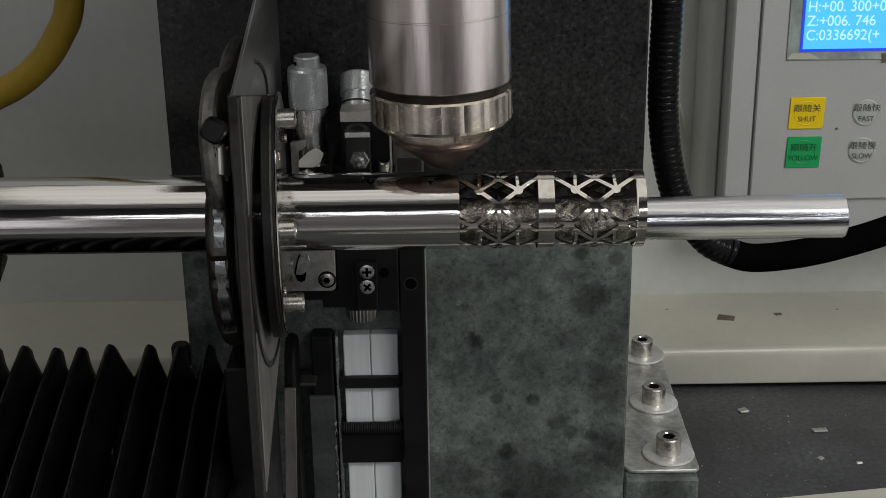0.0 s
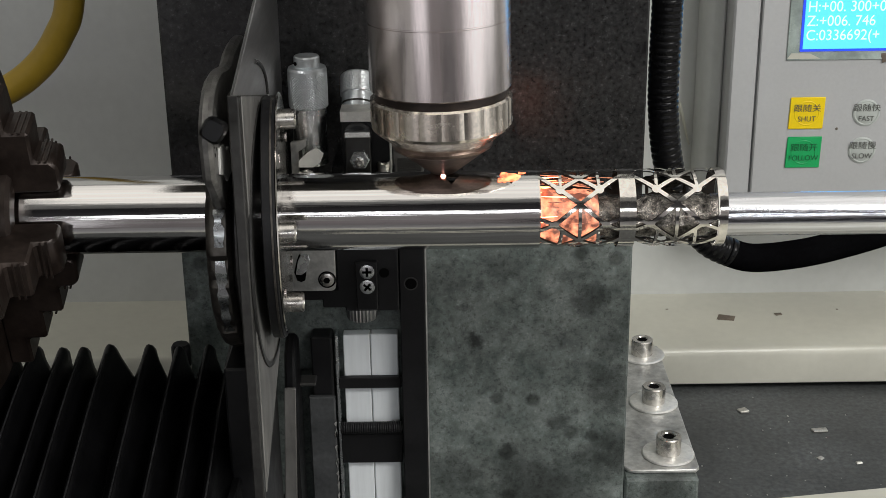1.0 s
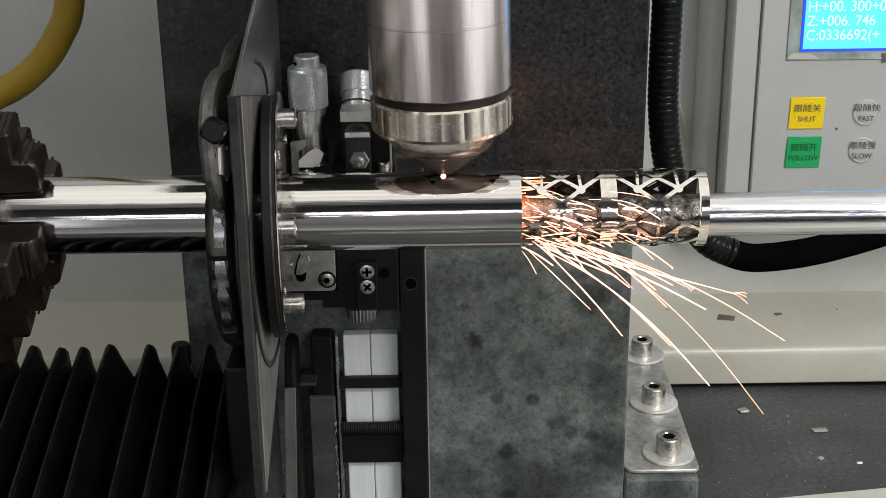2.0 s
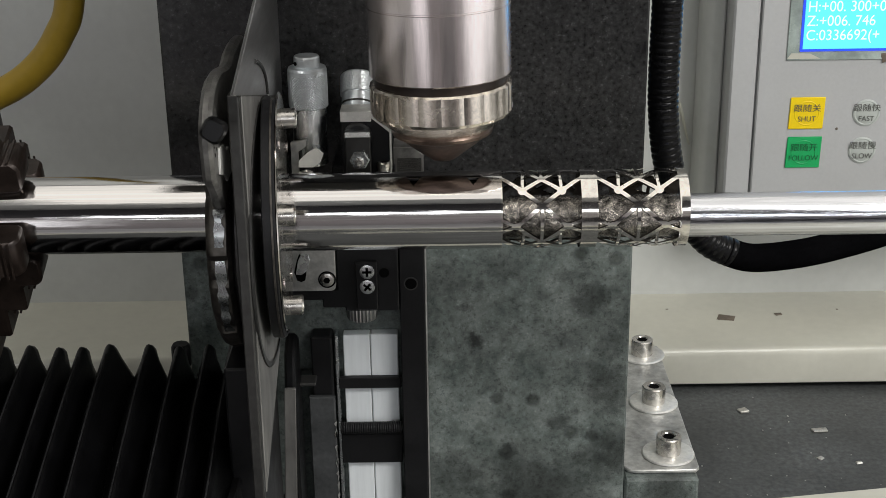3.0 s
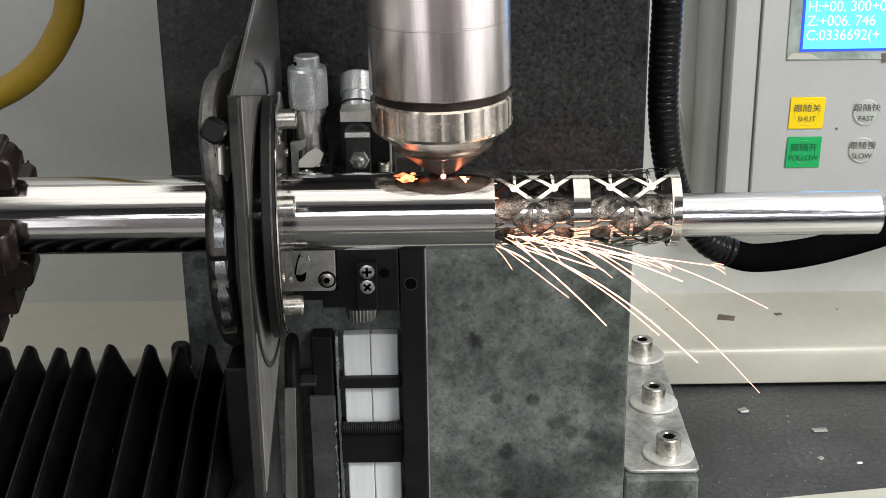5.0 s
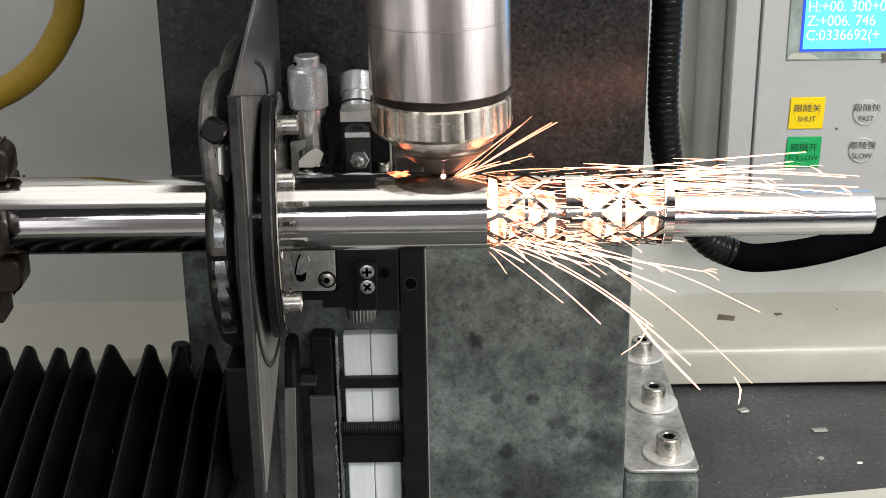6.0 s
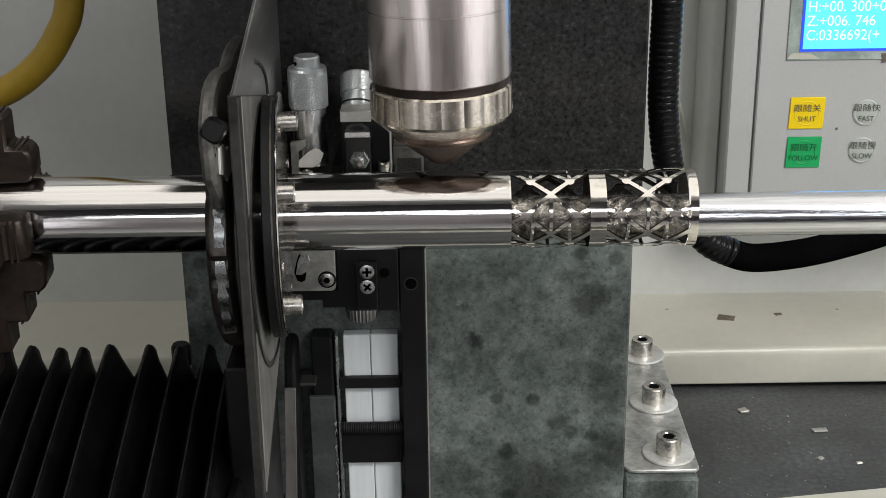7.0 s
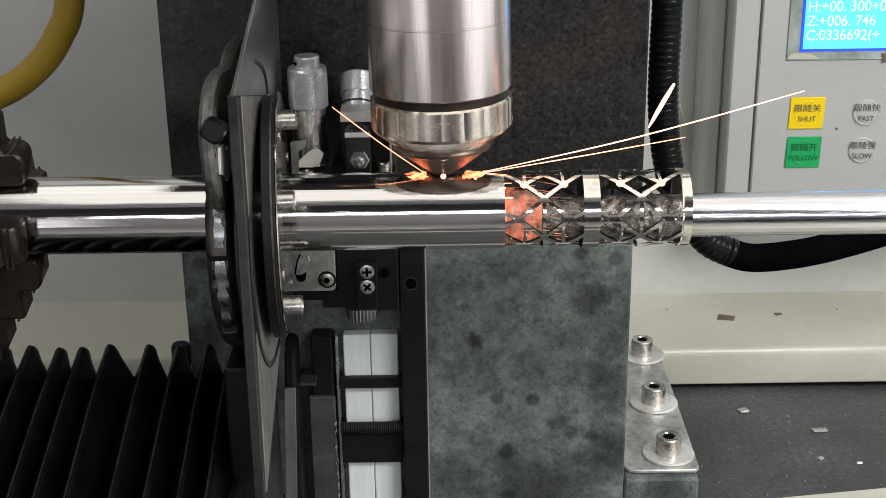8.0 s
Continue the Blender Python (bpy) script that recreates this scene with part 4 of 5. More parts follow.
def control_panel():
    p = thing("control_panel", (170, 225, -84), "pale grey control box with a blue display and film keys", "control panel")
    part("case", box(127.2, 330, 206.6, 238.8, -84.6, 300, 1.0), PANEL, p)
    part("case_edge", box(116.4, 126.8, 205.6, 238.8, -84.2, 300, 0.8), PANEL, p, "narrow frame strip")
    part("front_sheet", box(127.4, 330, 204.8, 206.5, -69.6, 300, 0.5), PANEL, p)
    film = part("display_film", box(138.0, 212, 204.2, 204.7, -10.6, 46, 0.2), BEZEL, p, "scratched clear film round the display")
    part("display_edge", box(143.0, 207, 203.8, 204.15, -6.9, 41, 0.1), SCREEN_BLUE, film)
    screen = part("display", box(143.9, 206, 203.5, 203.75, -5.9, 40, 0.1), SCREEN, film, "lit cyan display with white characters")
    for k, line in enumerate(("H:+00. 300+0", "Z:+006. 746", "C:0336692(+")):
        ob = text_part(line, 6.0, 0, 0, 203.4, GLYPH, screen, width=0.92)
        ob.data.align_x = "LEFT"
        ob.location = (Vector((144.7, 203.4, 10.9 - k * 5.7)) - BASES[screen]) * MM
    # the film's glint, painted in as a cream patch
    part("film_glint", prism([(138.2, -9.9), (139.8, -7.6), (147.2, -7.8), (151.5, -9.9)], "y", 204.0, 204.16, 0), CREAM, film, "pale patch painted as a glint on the film")
    part("rust_stain", lathe([(0, 0), (3.0, 0), (2.4, 0.1), (0, 0.12)], (178.5, 204.18, -9.5), (0, -1, 0), 14, lambda i, k, r: r * (0.6 + 0.5 * abs(math.sin(i * 1.9)))), RUST, p)

    def key(x, z, words, film_material, ink, square):
        if square:
            bm = prism([(x - 7.2, z - 6.6), (x + 6.9, z - 6.6), (x + 7.2, z + 6.6), (x - 6.8, z + 6.6)], "y", 204.1, 204.75, 0.25)
        else:
            bm = lathe([(0, 0), (5.5, 0), (5.5, 0.35), (5.2, 0.5), (0, 0.5)], (x, 204.75, z), (0, -1, 0), 48)
        k = part("key", bm, film_material, p, {YELLOW: "yellow film key", GREEN: "green film key"}.get(film_material, "round grey film key"))
        front = 203.98 if square else 204.12
        part("key_dome", lathe([(5.2, 0), (5.0, 0.12), (4.8, 0.13), (4.6, 0.0)], (x, front + 0.1, z), (0, -1, 0), 40), film_material, k)
        text_part(words[0], 3.4, x, z + 2.0, front - 0.16, ink, k, width=1.1)
        text_part(words[1], 3.1, x, z - 2.4, front - 0.16, ink, k, width=0.95)

    key(148.0, -32.4, ("跟随关", "SHUT"), YELLOW, INK, True)
    key(147.9, -48.9, ("跟随开", "FOLLOW"), GREEN, GREEN_INK, True)
    key(172.2, -32.6, ("跟随快", "FAST"), KEY_GREY, INK, False)
    key(171.9, -48.4, ("跟随慢", "SLOW"), KEY_GREY, INK, False)
    part("fleck", lathe([(0, 0), (0.6, 0), (0.4, 0.15), (0, 0.2)], (160.8, 204.7, -39.2), (0, -1, 0), 8), RUST, p)
    return p


def hoses():
    c = thing("corrugated_conduit", (72.9, 110, -20), "black corrugated plastic conduit hanging in a loop", "conduit")
    part("conduit", sweep([(74.8, 112, 240), (73.9, 110, 90), (73.7, 110, 32), (73.5, 110, 8), (74.0, 110, -6), (76.2, 110, -22), (80.8, 110, -37), (90.5, 110, -50.6), (100, 110, -56.0)], 5.0, 24, 0.42, 2.25, 0.28), HOSE_BLACK, c, "corrugated length", 70)
    part("sleeved_loop", sweep([(97.5, 110, -54.9), (107, 110, -57.8), (124, 111, -56.8), (141, 112, -53.2), (158, 114, -48.4), (190, 120, -38), (260, 140, -20)], 5.0, 24, step=1.5), HOSE_SLEEVE, c, "smooth sleeved lower loop")
    h = thing("yellow_hose", (-121, 100, 20), "yellow rubber hose curving down behind the tube", "hose")
    part("hose", sweep([(-112, 100, 160), (-113.6, 100, 70), (-116.8, 100, 37), (-121.5, 100, 25.5), (-129.3, 100, 15.6), (-142, 100, 7.2), (-165, 98, 0), (-230, 96, -8)], 4.7, 28, step=1.5), HOSE_YELLOW, h)
    w = thing("cable_tail", (96, 236, -10), "short pale cable tail on the rear wall", "cable")
    part("tail", sweep([(101.5, 235, -35.5), (104.0, 235.5, -44.0), (105.6, 236.5, -50), (107.2, 238, -55)], 0.9, 8, step=1.5, taper=lambda f: 1 - 0.6 * f), CREAM, w)


def chip(x, y, z, w, d, h, turn, material, label):
    bm = box(-w, w, -d, d, 0, h, h * 0.3)
    rnd = random.Random(int(x * 10))
    for v in bm.verts:
        v.co.x += rnd.uniform(-0.18, 0.18) * w
        v.co.y += rnd.uniform(-0.2, 0.2) * d
    bmesh.ops.rotate(bm, matrix=Matrix.Rotation(radians(turn), 3, "Z"), verts=bm.verts)
    bmesh.ops.translate(bm, vec=(x, y, z), verts=bm.verts)
    return solo("metal_chip", bm, material, (x, y, z), label, "metal chip", "cut chips")


def chips():
    chip(122.3, 211.6, -126.15, 3.4, 2.6, 0.7, -14, RUST, "flat brown-grey offcut lying on the cream ledge")
    chip(145.9, 215.0, -126.15, 1.6, 1.2, 0.5, 10, RUST, "tiny brown chip lying on the cream ledge")
    chip(98.4, 222.0, -126.1, 0.6, 0.5, 0.3, 0, RUST, "tiny brown chip lying on the cream ledge")
    chip(172.8, 219.4, -126.1, 0.6, 0.5, 0.3, 0, RUST, "tiny brown chip lying on the cream ledge")
    chip(120.5, 161.1, -145.0, 2.0, 1.6, 1.2, 20, DEBRIS, "small bright metal chip lying on the dark bed")
    chip(146.8, 143.8, -145.0, 2.8, 1.3, 1.0, 5, DEBRIS, "flat bright metal chip lying on the dark bed")
    chip(141.7, 122.7, -145.0, 1.3, 1.0, 0.6, 40, DEBRIS, "small dull metal chip lying on the dark bed")
    chip(155.2, 118.9, -145.0, 1.1, 0.8, 0.6, 10, DEBRIS, "small dull metal chip lying on the dark bed")
    rnd = random.Random(8)
    bm = bmesh.new()
    for k in range(50):
        x, y, r = rnd.uniform(84, 190), rnd.uniform(96, 182), rnd.uniform(0.10, 0.32)
        bmesh.ops.create_icosphere(bm, subdivisions=1, radius=r, matrix=Matrix.Translation((x, y, -145 + r * 0.4)))
    solo("metal_dust", bm, DEBRIS, (130, 140, -145), "scattered bright cutting grains on the dark bed", "metal dust", kind="stuff")


# ---------------------------------------------------------------- sparks
def streak(p0, elev, side, length, droop, rnd, thick):
    """One curved, tapering spark trail; elev and side in degrees from the tube's direction."""
    e, s = radians(elev), radians(side)
    way = Vector((math.cos(e) * math.cos(s), -math.sin(s), math.sin(e) * math.cos(s)))
    p0 = Vector(p0)
    pts = []
    for k in range(5):
        f = k / 4
        pts.append(p0 + way * (length * f) + Vector((0, 0, -droop * length * f * f)))
    return sweep(pts, thick, 5, step=max(length / 12, 0.8), taper=lambda f: 0.35 + 0.9 * f * (1.15 - f) * 2)


def spray(name, seed, count, start, elev, side, length, thick, material, label, droop=0.36):
    rnd = random.Random(seed)
    bms = []
    for k in range(count):
        p0 = tuple(rnd.uniform(a, b) for a, b in start)
        n = length[0] + (length[1] - length[0]) * rnd.random() ** 2.2
        a = rnd.uniform(*elev)
        fall = rnd.uniform(0.0, droop)
        turn = rnd.uniform(*side)
        bms.append(streak(p0, a, turn, n, fall, rnd, rnd.uniform(*thick)))
        if rnd.random() < 0.22:
            cs = math.cos(radians(turn))
            end = Vector(p0) + Vector((math.cos(radians(a)) * cs, -math.sin(radians(turn)), math.sin(radians(a)) * cs)) * n + Vector((0, 0, -fall * n))
            for q in range(3):
                bms.append(streak(end, a + rnd.uniform(-28, 28), rnd.uniform(-20, 20), min(n * 0.10, 4.0), 0.3, rnd, thick[0]))
    return solo(name, merge(*bms), material, (0, 0, 0), label, "sparks", "sparks", "stuff")


def single(points, thick, material, label):
    return solo("spark", sweep(points, thick, 6, step=1.5, taper=lambda f: 0.3 + 2.6 * f * (1.1 - f)), material, (0, 0, 0), label, "spark", "sparks")


def sparks():
    s = {}
    s["down"] = spray("spark_spray", 3, 26, ((0, 20), (-9, -3), (-9.6, -6)), (-44, -5), (-10, 28), (5, 58), (0.06, 0.22), SPARK_WHITE, "orange sparks falling from the cut lattice")
    s["shed"] = spray("spark_spray", 31, 16, ((0, 10), (-9, -3), (-9.6, -6)), (-64, -22), (-10, 20), (6, 52), (0.05, 0.13), SPARK, "curved orange sparks dropping from the lattice")
    s["tube"] = spray("spark_spray", 5, 60, ((0, 26), (-10.6, -6), (-6, 8)), (-22, 10), (-8, 10), (3, 16), (0.05, 0.16), SPARK_WHITE, "white-hot sparks flying along the lattice")
    s["right"] = spray("spark_spray", 7, 64, ((22, 62), (-9, 4), (1, 10.4)), (-7, 6), (-8, 12), (10, 66), (0.05, 0.20), SPARK_WHITE, "long sparks flying out of the lattice end", 0.10)
    s["fan"] = spray("spark_spray", 11, 20, ((3.5, 6), (-2, 1), (8.8, 9.8)), (2, 12), (-3, 8), (14, 108), (0.06, 0.18), SPARK, "narrow fan of orange sparks from the nozzle", 0.04)
    s["low"] = spray("spark_spray", 13, 9, ((20, 27), (-9, -5), (-9, -7)), (-52, -38), (-5, 15), (14, 38), (0.06, 0.16), SPARK, "orange sparks dropping from the tube", 0.1)
    s["up"] = spray("spark_spray", 17, 14, ((2, 5), (-3, 1), (8.8, 9.8)), (12, 46), (-8, 18), (5, 34), (0.05, 0.14), SPARK, "short orange sparks beside the nozzle", 0.15)
    for k, pts in enumerate((
            [(32, -12, -0.5), (43, -13.5, -7), (54, -15, -14)],
            [(32.7, -1, 18.2), (37.6, -1, 23.2), (40.4, -1, 28.0), (41.3, -1, 31.7)],
            [(4.6, 0, 8.8), (46, -2, 18.6), (87.7, -4, 30.7)],
            [(4.6, 0, 8.8), (32, -1, 13.6), (59.4, -2, 18.7)],
            [(-5, -1, 9.2), (-16, -2, 17.6), (-28.7, -2, 27.8)],
            [(50.1, -2, 21.4), (53, -2, 27), (56, -2, 32.5)],
            [(35.1, -4, -27.9), (40.6, -4, -35), (43.2, -4, -43), (42.2, -4, -51.3)],
            [(4.6, -1, 9), (40, -2, 17), (75, -3, 28)],
            [(39.5, -12, -19.6), (45.9, -12, -24.4), (52.7, -12, -33.2), (65.0, -12, -46.7)],
            [(44.1, -12, -36.3), (49.0, -12, -32.3), (50.7, -12, -27.1)],
            [(73.7, -12, -42.9), (75.6, -12, -46.5), (75.3, -12, -50.8)])):
        s["one%d" % k] = single(pts, (0.08, 0.11, 0.16, 0.13, 0.1, 0.5, 0.22, 0.1, 0.3, 0.12, 0.22)[k], (SPARK_WHITE, SPARK)[k in (3, 4)], "single glowing spark trail in flight")
    # the melt at the nozzle, the glow in the bore and the glowing slots
    bm = bmesh.new()
    bmesh.ops.create_icosphere(bm, subdivisions=3, radius=0.6)
    rnd = random.Random(2)
    for v in bm.verts:
        v.co *= rnd.uniform(0.85, 1.1)
        v.co.z *= 0.4
    bmesh.ops.translate(bm, vec=(0.2, -2.0, 9.9), verts=bm.verts)
    s["melt"] = solo("melt_spot", bm, HOT, (0, 0, 0), "white-hot melt spot under the nozzle", "melt")
    rnd = random.Random(21)
    bms = []
    for k in range(22):
        a = rnd.uniform(0, 2 * math.pi)
        r = rnd.uniform(6.6, 8.8)
        y, z = r * math.cos(a), r * math.sin(a)
        if math.hypot(y, z + 2.6) < 6.3:
            continue
        bms.append(streak((rnd.uniform(2, 8), y, z), rnd.uniform(-6, 6), rnd.uniform(-6, 6), rnd.uniform(3, 8), 0.0, rnd, rnd.uniform(0.08, 0.2)))
    # hidden emissive ring, added to throw orange light on rod and lattice
    bms.append(lathe([(6.9, 0), (8.8, 0.3), (9.0, 1.2), (8.7, 2.0), (7.2, 2.2), (6.9, 0)], (4.2, 0, 0), (1, 0, 0), 48))
    s["bore"] = solo("bore_glow", merge(*bms), GLOW, (0, 0, 0), "glowing slag streaks and a hidden emissive ring inside the tube", "slag", kind="stuff")
    def lump(i, k, r):
        q = 6.283 * i / 60
        return r + 0.75 * noise.noise((1.6 * math.cos(q), 1.6 * math.sin(q), k * 0.22)) + 0.35 * noise.noise((5 * math.cos(q), 5 * math.sin(q), k * 0.6))

    # emissive sleeves stand for hot vapour and the glow it casts on the rod
    for key_name, run, vapour in (("flash_dim", 11.0, FLASH_DIM), ("flash", 17.0, FLASH), ("flash_white", 19.0, FLASH_WHITE), ("flash_far", 22.0, FLASH_WHITE)):
        bms = [lathe([(7.0 - 0.9 * (k / 40) ** 3, run * k / 40) for k in range(41)], (-1.0, 0, -2.0), (1, 0, 0), 60, lump)]
        for k in range(46):
            a = rnd.uniform(0, 2 * math.pi)
            r = rnd.uniform(7.4, 8.7)
            n = rnd.uniform(2, 5) + 12 * rnd.random() ** 2
            bms.append(streak((rnd.uniform(-1, run * 0.6), r * math.cos(a), r * math.sin(a)), rnd.uniform(-60, 40) / n, rnd.uniform(-50, 50) / n, n, 0.05, rnd, rnd.uniform(0.05, 0.18)))
        s[key_name] = solo("bore_flash", merge(*bms), vapour, (0, 0, 0), "emissive sleeve for the hot vapour and its glow on the rod", "vapour", kind="stuff", smooth=60)
    for name in ("slot_a", "slot_b"):
        rnd = random.Random(41 if name == "slot_a" else 47)
        bms = []
        for k in range(9):
            cu, cs, size = (0, 0, 2.2) if k == 0 else (rnd.uniform(-2.9, 2.9), rnd.uniform(-1.6, 2.0), rnd.uniform(0.4, 1.1))
            ring = []
            for q in range(11):
                w = size * rnd.uniform(0.62, 1.2)
                ring.append((cu + w * 1.25 * math.cos(q * 2 * math.pi / 11), cs + w * math.sin(q * 2 * math.pi / 11)))
            lift = rnd.uniform(0.0, 0.35) + 0.02 * k
            bms.append(prism(ring, "y", -0.25 - lift, 0.1 - lift, 0.03))
        bm = merge(*bms)
        s[name] = solo("glowing_slot", bm, EMBER, (0, 0, 0), "orange glow filling a cut slot of the tube", "slag")
    return s


def spark_motions(edge, turned):
    axis = BED * MM
    def parked(ob):
        """A resting pose inside the hollow of the column."""
        co = np.array([v.co for v in ob.data.vertices])
        mid = (co.min(axis=0) + co.max(axis=0)) / 2
        return pose(-10 * MM - mid[0], 110 * MM - mid[1], axis - 40 * MM - mid[2])

    in_tube = pose(-60 * MM, 0, axis)
    one_frame = 1.0 / FPS

    def show(ob, spans, home, here, sway=0.0, drift=(0, 0, 0), seed=1, follow=False):
        """Keep ob at home but for the spans, in which it stands at here and drifts and sways."""
        rnd = random.Random(seed)
        home = home or parked(ob)
        rows = [(0.0, home)]
        for a, b in spans:
            a, b = round(a * FPS) / FPS, round(b * FPS) / FPS
            if a - one_frame > rows[-1][0]:
                rows.append((a - one_frame, home))
            n = max(1, int(round((b - a) / 0.1)))
            for k in range(n + 1):
                t = a + (b - a) * k / n
                sway_pose = pose(0, 0, 0, rnd.uniform(-sway, sway), rnd.uniform(-sway, sway) * 0.25, 0)
                go = pose(edge(t) * MM, 0, axis, turned(t)) if follow == "spin" else pose(edge(t) * MM, 0, 0) if follow else Matrix()
                rows.append((t, go @ here @ pose(*[c * MM * k for c in drift]) @ sway_pose))
            if b + one_frame < 8.0:
                rows.append((b + one_frame, home))
        if rows[-1][0] < 8.0:
            rows.append((8.0, home))
        clean = []
        for t, m in rows:
            if t == 0.0 and clean:
                continue
            clean.append((t, m))
        walk(ob, clean)

    at = pose(0, 0, axis)
    show(SPARKS["down"], [(0.7, 0.93), (1.2, 1.33), (1.6, 1.73), (1.9, 2.2), (3.57, 3.63), (5.0, 5.2), (5.9, 6.4), (7.57, 7.63)], None, at, 16, follow=True)
    show(SPARKS["shed"], [(0.8, 0.93), (1.27, 1.33), (2.2, 2.4), (3.57, 3.63), (5.87, 5.93), (6.17, 6.3), (6.57, 6.63)], None, at, 8, follow=True)
    show(SPARKS["tube"], [(0.8, 0.93), (1.2, 1.23), (1.57, 1.73), (2.0, 2.2), (3.57, 3.63), (5.97, 6.43), (7.57, 7.7)], None, at, 20, follow=True)
    show(SPARKS["right"], [(1.57, 1.63), (2.1, 2.2), (5.97, 6.33), (7.57, 7.63)], None, at, 10)
    show(SPARKS["fan"], [(5.1, 5.25), (6.4, 6.6)], None, at, 3)
    show(SPARKS["low"], [(3.57, 3.63), (4.67, 4.73), (6.4, 6.63)], None, at, 3)
    show(SPARKS["up"], [(3.17, 3.23), (4.37, 4.43), (4.57, 4.63), (5.87, 6.4), (7.57, 7.63)], None, at, 6)
    for k, spans in enumerate(([(1.47, 1.53)], [(3.47, 3.53)], [(3.17, 3.23), (7.97, 8.0)], [(7.77, 7.83), (7.97, 8.0)], [(7.97, 8.0)], [(7.97, 8.0)], [(6.47, 6.53)], [(4.67, 4.73), (5.4, 5.45)], [(5.97, 6.03)], [(5.97, 6.03)], [(5.97, 6.03)])):
        show(SPARKS["one%d" % k], spans, None, at, 0, (1.5, 0, 0.4))
    cutting = [(0.57, 1.73), (1.8, 2.7), (3.17, 3.23), (3.4, 3.93), (4.37, 4.43), (4.57, 6.63), (7.17, 7.23), (7.37, 8.0)]
    show(SPARKS["melt"], cutting, pose(0, 0, axis + 60 * MM), at)
    show(SPARKS["slot_a"], [(2.77, 2.83), (3.17, 3.23), (3.4, 3.93), (4.37, 4.43), (4.57, 5.6), (5.8, 6.63), (7.17, 7.23), (7.37, 7.5), (7.87, 8.0)], in_tube, pose(-22.2 * MM, 0, 0, -80) @ pose(0, -9.5 * MM, 0), follow="spin")
    show(SPARKS["slot_b"], [(0.5, 1.73), (3.17, 3.23), (3.4, 3.93), (4.57, 4.73), (7.77, 8.0)], in_tube, pose(-7.2 * MM, 0, 0, -80) @ pose(0, -9.5 * MM, 0), follow="spin")
    # how far the glow reaches into the open lattice, beside the tube's own feed
    glow = [(0.0, -60), (0.46, -60), (0.5, 14), (0.6, 13), (0.9, 21), (1.0, 20), (1.1, 18), (1.2, 20), (1.3, 18), (1.4, 10), (1.5, 6.5), (1.6, 18), (1.7, 16), (2.6, 16), (2.76, -60), (3.16, -60), (3.2, 13), (3.26, -60),
            (3.37, -60), (3.4, 2), (3.5, 5), (3.6, 14), (3.7, 3), (3.9, 6), (3.97, -60), (4.36, -60), (4.4, 11), (4.46, -60), (4.56, -60), (4.6, 2), (4.7, 3), (5.8, -1), (6.0, 10), (6.3, 10), (6.5, 6), (6.6, 8), (6.66, -60),
            (7.16, -60), (7.2, 15), (7.26, -60), (7.37, -60), (7.4, 2), (7.5, 3), (7.6, 17), (7.7, 9), (7.8, 3), (7.9, 6), (8.0, 6)]
    walk(SPARKS["bore"], [(t, pose((x - (2.5 if x > -60 else 0)) * MM, 0, axis)) for t, x in glow])
    flash = [(0.0, -70), (0.46, -70), (0.5, 14), (0.54, 4), (0.76, 4), (0.8, 14), (0.9, 19), (0.96, 8), (1.26, 8), (1.3, 14), (1.36, -70), (1.56, -70), (1.6, 15), (1.66, -70), (2.0, -70), (2.1, 14), (2.2, -70), (3.16, -70), (3.2, 11), (3.26, -70),
             (3.56, -70), (3.6, 11), (3.66, -70), (4.36, -70), (4.4, 9), (4.46, -70), (5.93, -70), (6.0, 11), (6.2, 11), (6.3, 9), (6.4, 9), (6.5, 9), (6.6, 5), (6.66, -70), (7.16, -70), (7.2, 12), (7.26, -70), (7.56, -70), (7.6, 17), (7.66, -70), (8.0, -70)]
    show(SPARKS["flash_dim"], [(3.4, 3.53), (3.67, 3.93), (4.57, 4.73), (5.87, 5.93), (7.77, 8.0)], pose(-90 * MM, 0, axis), pose(-0.5 * MM, 0, axis), follow=True)
    show(SPARKS["flash_white"], [(2.07, 2.17), (5.97, 6.13), (6.2, 6.27), (7.57, 7.63)], pose(-70 * MM, 0, axis), pose(-0.5 * MM, 0, axis), follow=True)
    show(SPARKS["flash_far"], [(2.07, 2.13), (5.97, 6.03), (7.57, 7.63)], pose(-70 * MM, 0, axis), pose(22.4 * MM, 0, axis), follow=True)
    walk(SPARKS["flash"], [(t, pose((edge(t) - 0.5 if x > 7 else x) * MM, 0, axis)) for t, x in flash])


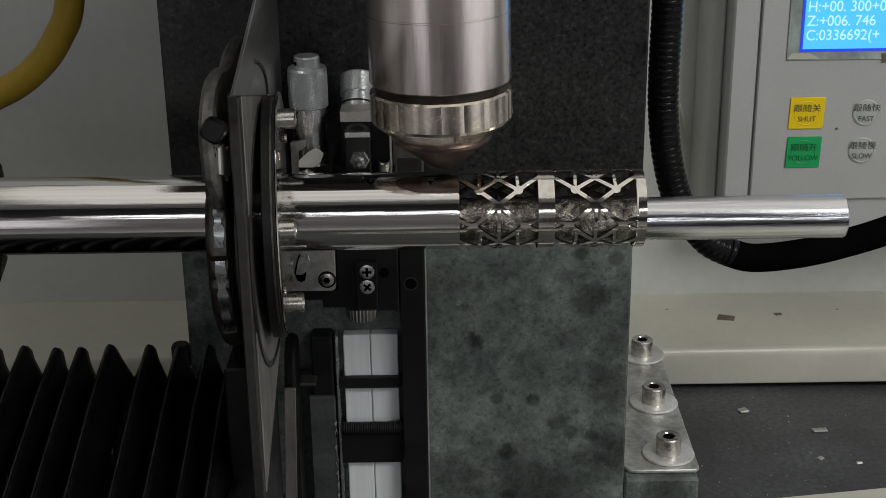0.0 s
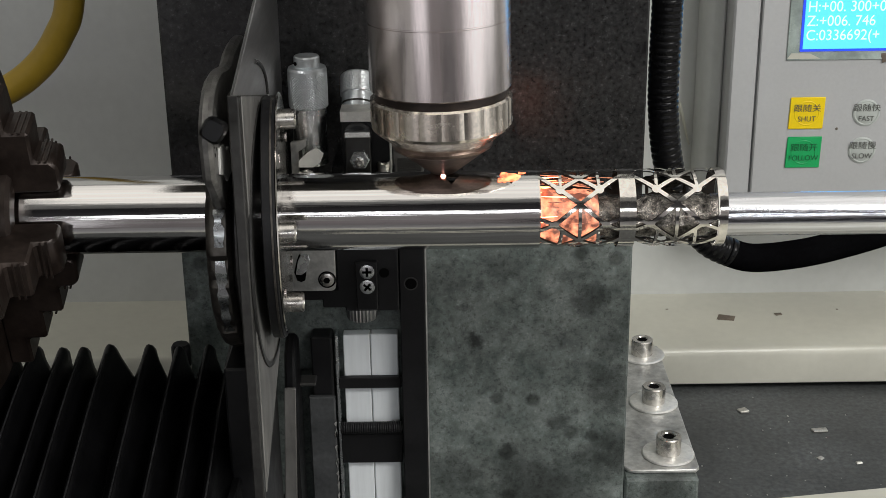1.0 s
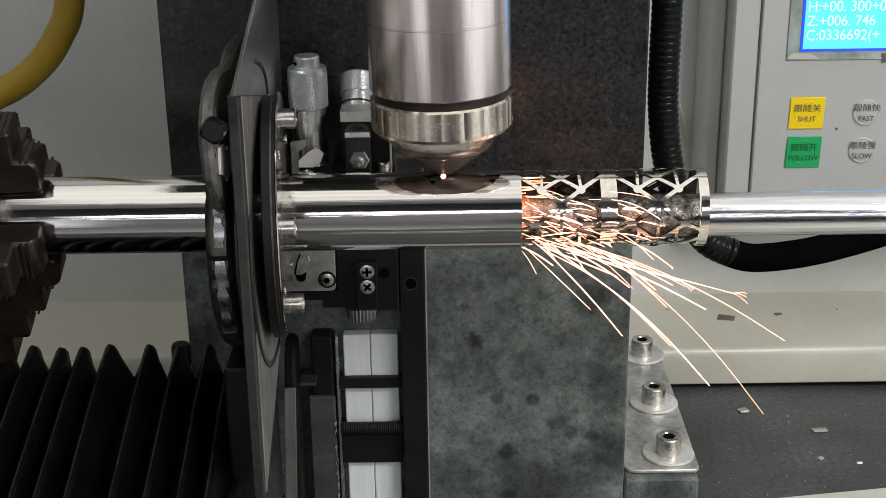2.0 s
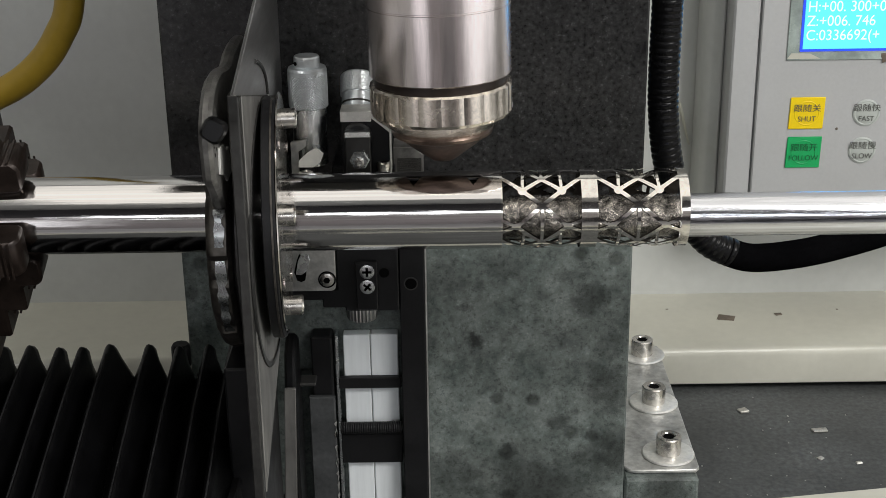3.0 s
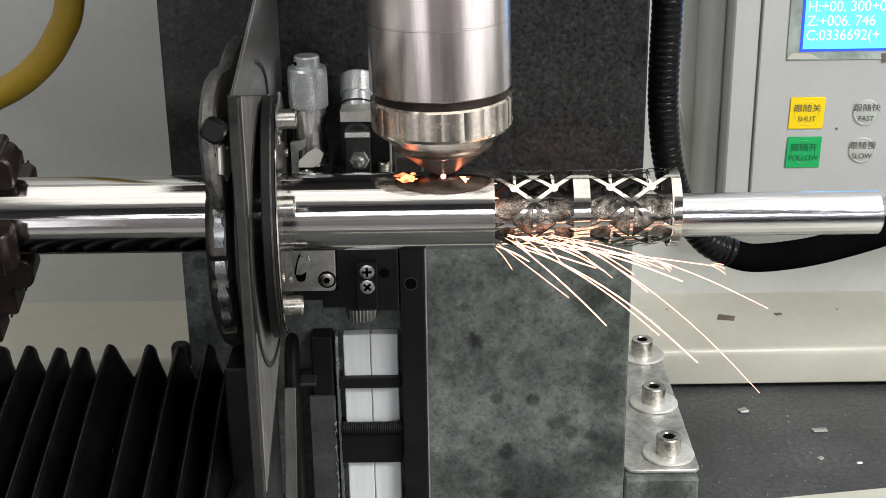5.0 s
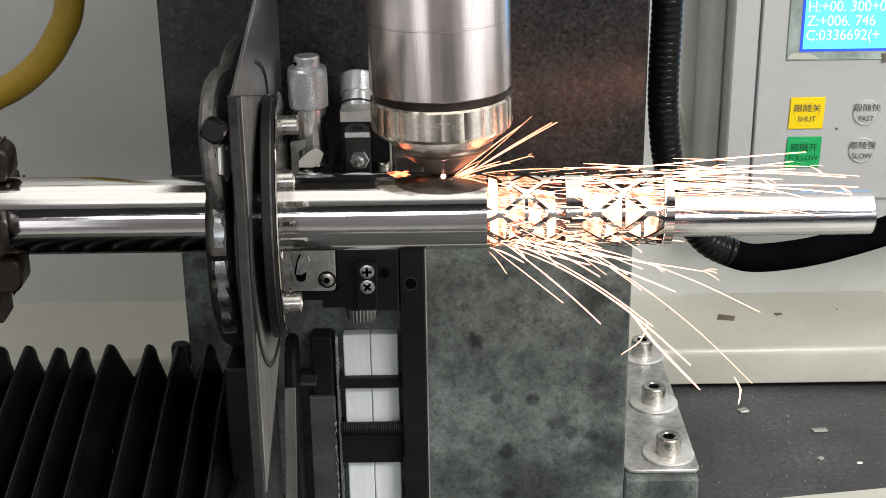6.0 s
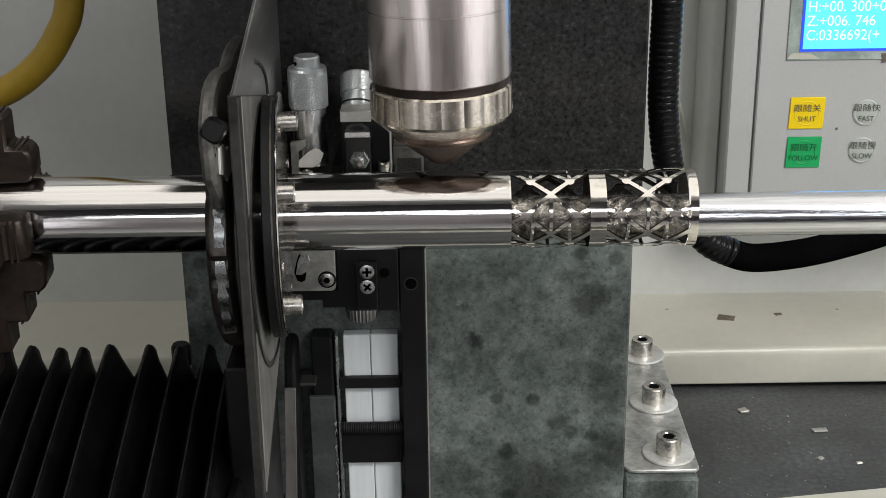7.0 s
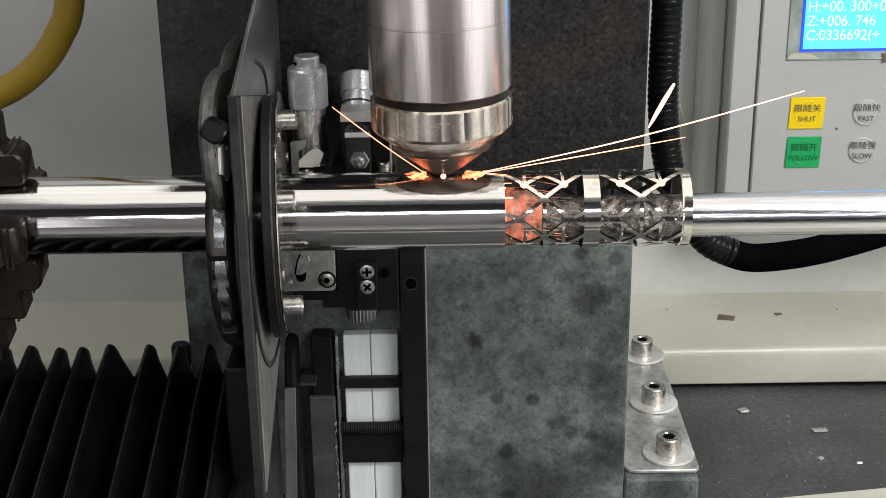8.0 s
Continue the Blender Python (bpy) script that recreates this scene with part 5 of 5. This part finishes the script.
# ---------------------------------------------------------------- motion
def motions():
    # feed of the tube, as the place of its cut edge, and the turn of the spindle
    feed = [(0.0, 4.1), (0.1, 4.2), (0.2, 16.2), (0.3, 17.6), (0.4, 17.8), (0.5, 17.9), (0.6, 17.8), (0.7, 19.0), (0.8, 19.9), (0.9, 23.5),
            (1.0, 24.4), (1.1, 24.2), (1.2, 21.7), (1.3, 20.0), (1.4, 19.9), (1.5, 19.3), (1.6, 19.1), (1.7, 18.9), (2.2, 21.0), (2.7, 24.2), (2.8, 24.3), (2.9, 22.2),
            (3.0, 14.9), (3.3, 14.9), (3.5, 15.3), (3.6, 15.3), (3.7, 14.4), (3.8, 14.8), (4.0, 15.0), (4.1, 14.9), (4.2, 12.1), (4.4, 12.2), (4.6, 12.4),
            (4.7, 13.3), (5.2, 12.4), (5.8, 10.7), (5.9, 11.4), (6.0, 11.0), (6.1, 9.9), (6.3, 9.9), (6.4, 11.4), (6.5, 12.6), (6.6, 12.0), (6.7, 11.4),
            (6.8, 11.4), (6.9, 12.0), (7.0, 17.1), (7.3, 17.1), (7.5, 16.5), (7.6, 17.8), (7.7, 18.1), (7.8, 17.8), (7.9, 17.2), (8.0, 15.5)]
    spin = [(0.0, 9.8), (0.5, 9.6), (0.8, 10.2), (1.0, 11.3), (1.1, 16.0), (1.2, 30.0), (1.4, 34.7), (1.5, 31.8), (1.6, 14.0), (1.7, 11.5), (2.2, 6.0), (2.8, 2.4), (3.0, 1.4),
            (4.6, 1.4), (4.7, 1.0), (5.2, -6.0), (5.8, -10.8), (5.9, -15.0), (6.0, -18.7), (6.1, -17.5), (6.2, -9.8), (6.3, -6.0), (6.4, -2.4), (6.5, -4.0), (6.6, -10.8), (6.8, -12.2),
            (7.0, -11.5), (7.3, -11.5), (7.5, -13.7), (7.6, -16.0), (7.7, -16.9), (7.8, -14.0), (7.9, -10.0), (8.0, -6.3)]
    turn = [(0.0, 6.9), (1.0, 7.2), (1.1, 12.0), (1.2, 20.5), (1.4, 23.0), (1.5, 22.0), (1.6, 10.0), (1.7, 7.5), (2.8, 7.0), (3.0, 8.4), (4.6, 8.4), (4.7, 8.2), (5.2, 0.0), (5.8, -5.5), (5.9, -8.0), (6.0, -10.0),
            (6.1, -9.0), (6.2, -5.0), (6.3, -3.0), (6.4, -1.0), (6.5, -1.5), (6.6, -6.0), (6.8, -7.8), (7.0, -8.0), (7.3, -8.0), (7.5, -10.0), (7.6, -11.5), (7.7, -12.0), (7.8, -10.0), (7.9, -6.0), (8.0, -2.5)]
    lift = [(0.0, 1.8), (0.2, 2.6), (0.4, 1.8), (0.5, 1.65), (0.6, 0.0), (1.7, 0.0), (2.6, 0.0), (2.8, 2.9), (3.0, 3.6), (3.1, 3.0), (3.2, 0.0), (4.0, 0.1), (4.1, 0.9), (4.3, 1.0), (4.4, 0.1), (4.5, 0.9),
            (4.6, 0.0), (6.6, 0.0), (6.7, 1.0), (6.8, 0.3), (6.9, 2.9), (7.0, 3.0), (7.1, 3.4), (7.2, 0.0), (8.0, 0.0)]

    def value(rows, t):
        for (a, va), (b, vb) in zip(rows, rows[1:]):
            if a <= t <= b:
                return va + (vb - va) * (t - a) / (b - a)
        return rows[-1][1]

    axis = BED * MM
    times = sorted({t for t, _ in feed} | {t for t, _ in turn})
    walk(TUBE, [(t, pose(value(feed, t) * MM, 0, axis, value(turn, t))) for t in times])
    walk(CHUCK, [(t, pose((value(feed, t) - 125) * MM, 0, axis, value(turn, t), 0, SKEW) @ pose(125 * MM, 0, 0)) for t in times])
    walk(ROD, [(t, pose(value(feed, t) * MM, 0, axis + (0.9 * MM if t >= 0.2 else 0.0))) for t, _ in feed])
    for pleat, share in PLEATS:
        if share:
            walk(pleat, [(t, pose((x - 17.1) * share * MM, 0, 0)) for t, x in feed])
    walk(FLANGE, [(t, pose(-42 * MM, 0, axis, a, 0, SKEW)) for t, a in spin])
    walk(HEAD, [(t, pose(0.5 * MM, 0, axis + v * MM, 0, -1.2, 0)) for t, v in lift])
    spark_motions(lambda t: value(feed, t), lambda t: value(turn, t))


structure()
column()
corner_bracket()
bellows()
rest_plate()
face_disc()
ring_cover()
FLANGE = flange()
CHUCK = chuck()
TUBE = tube()
ROD = support_rod()
HEAD = laser_head()
head_slide()
micrometers()
stage()
control_panel()
hoses()
chips()
SPARKS = sparks()
motions()
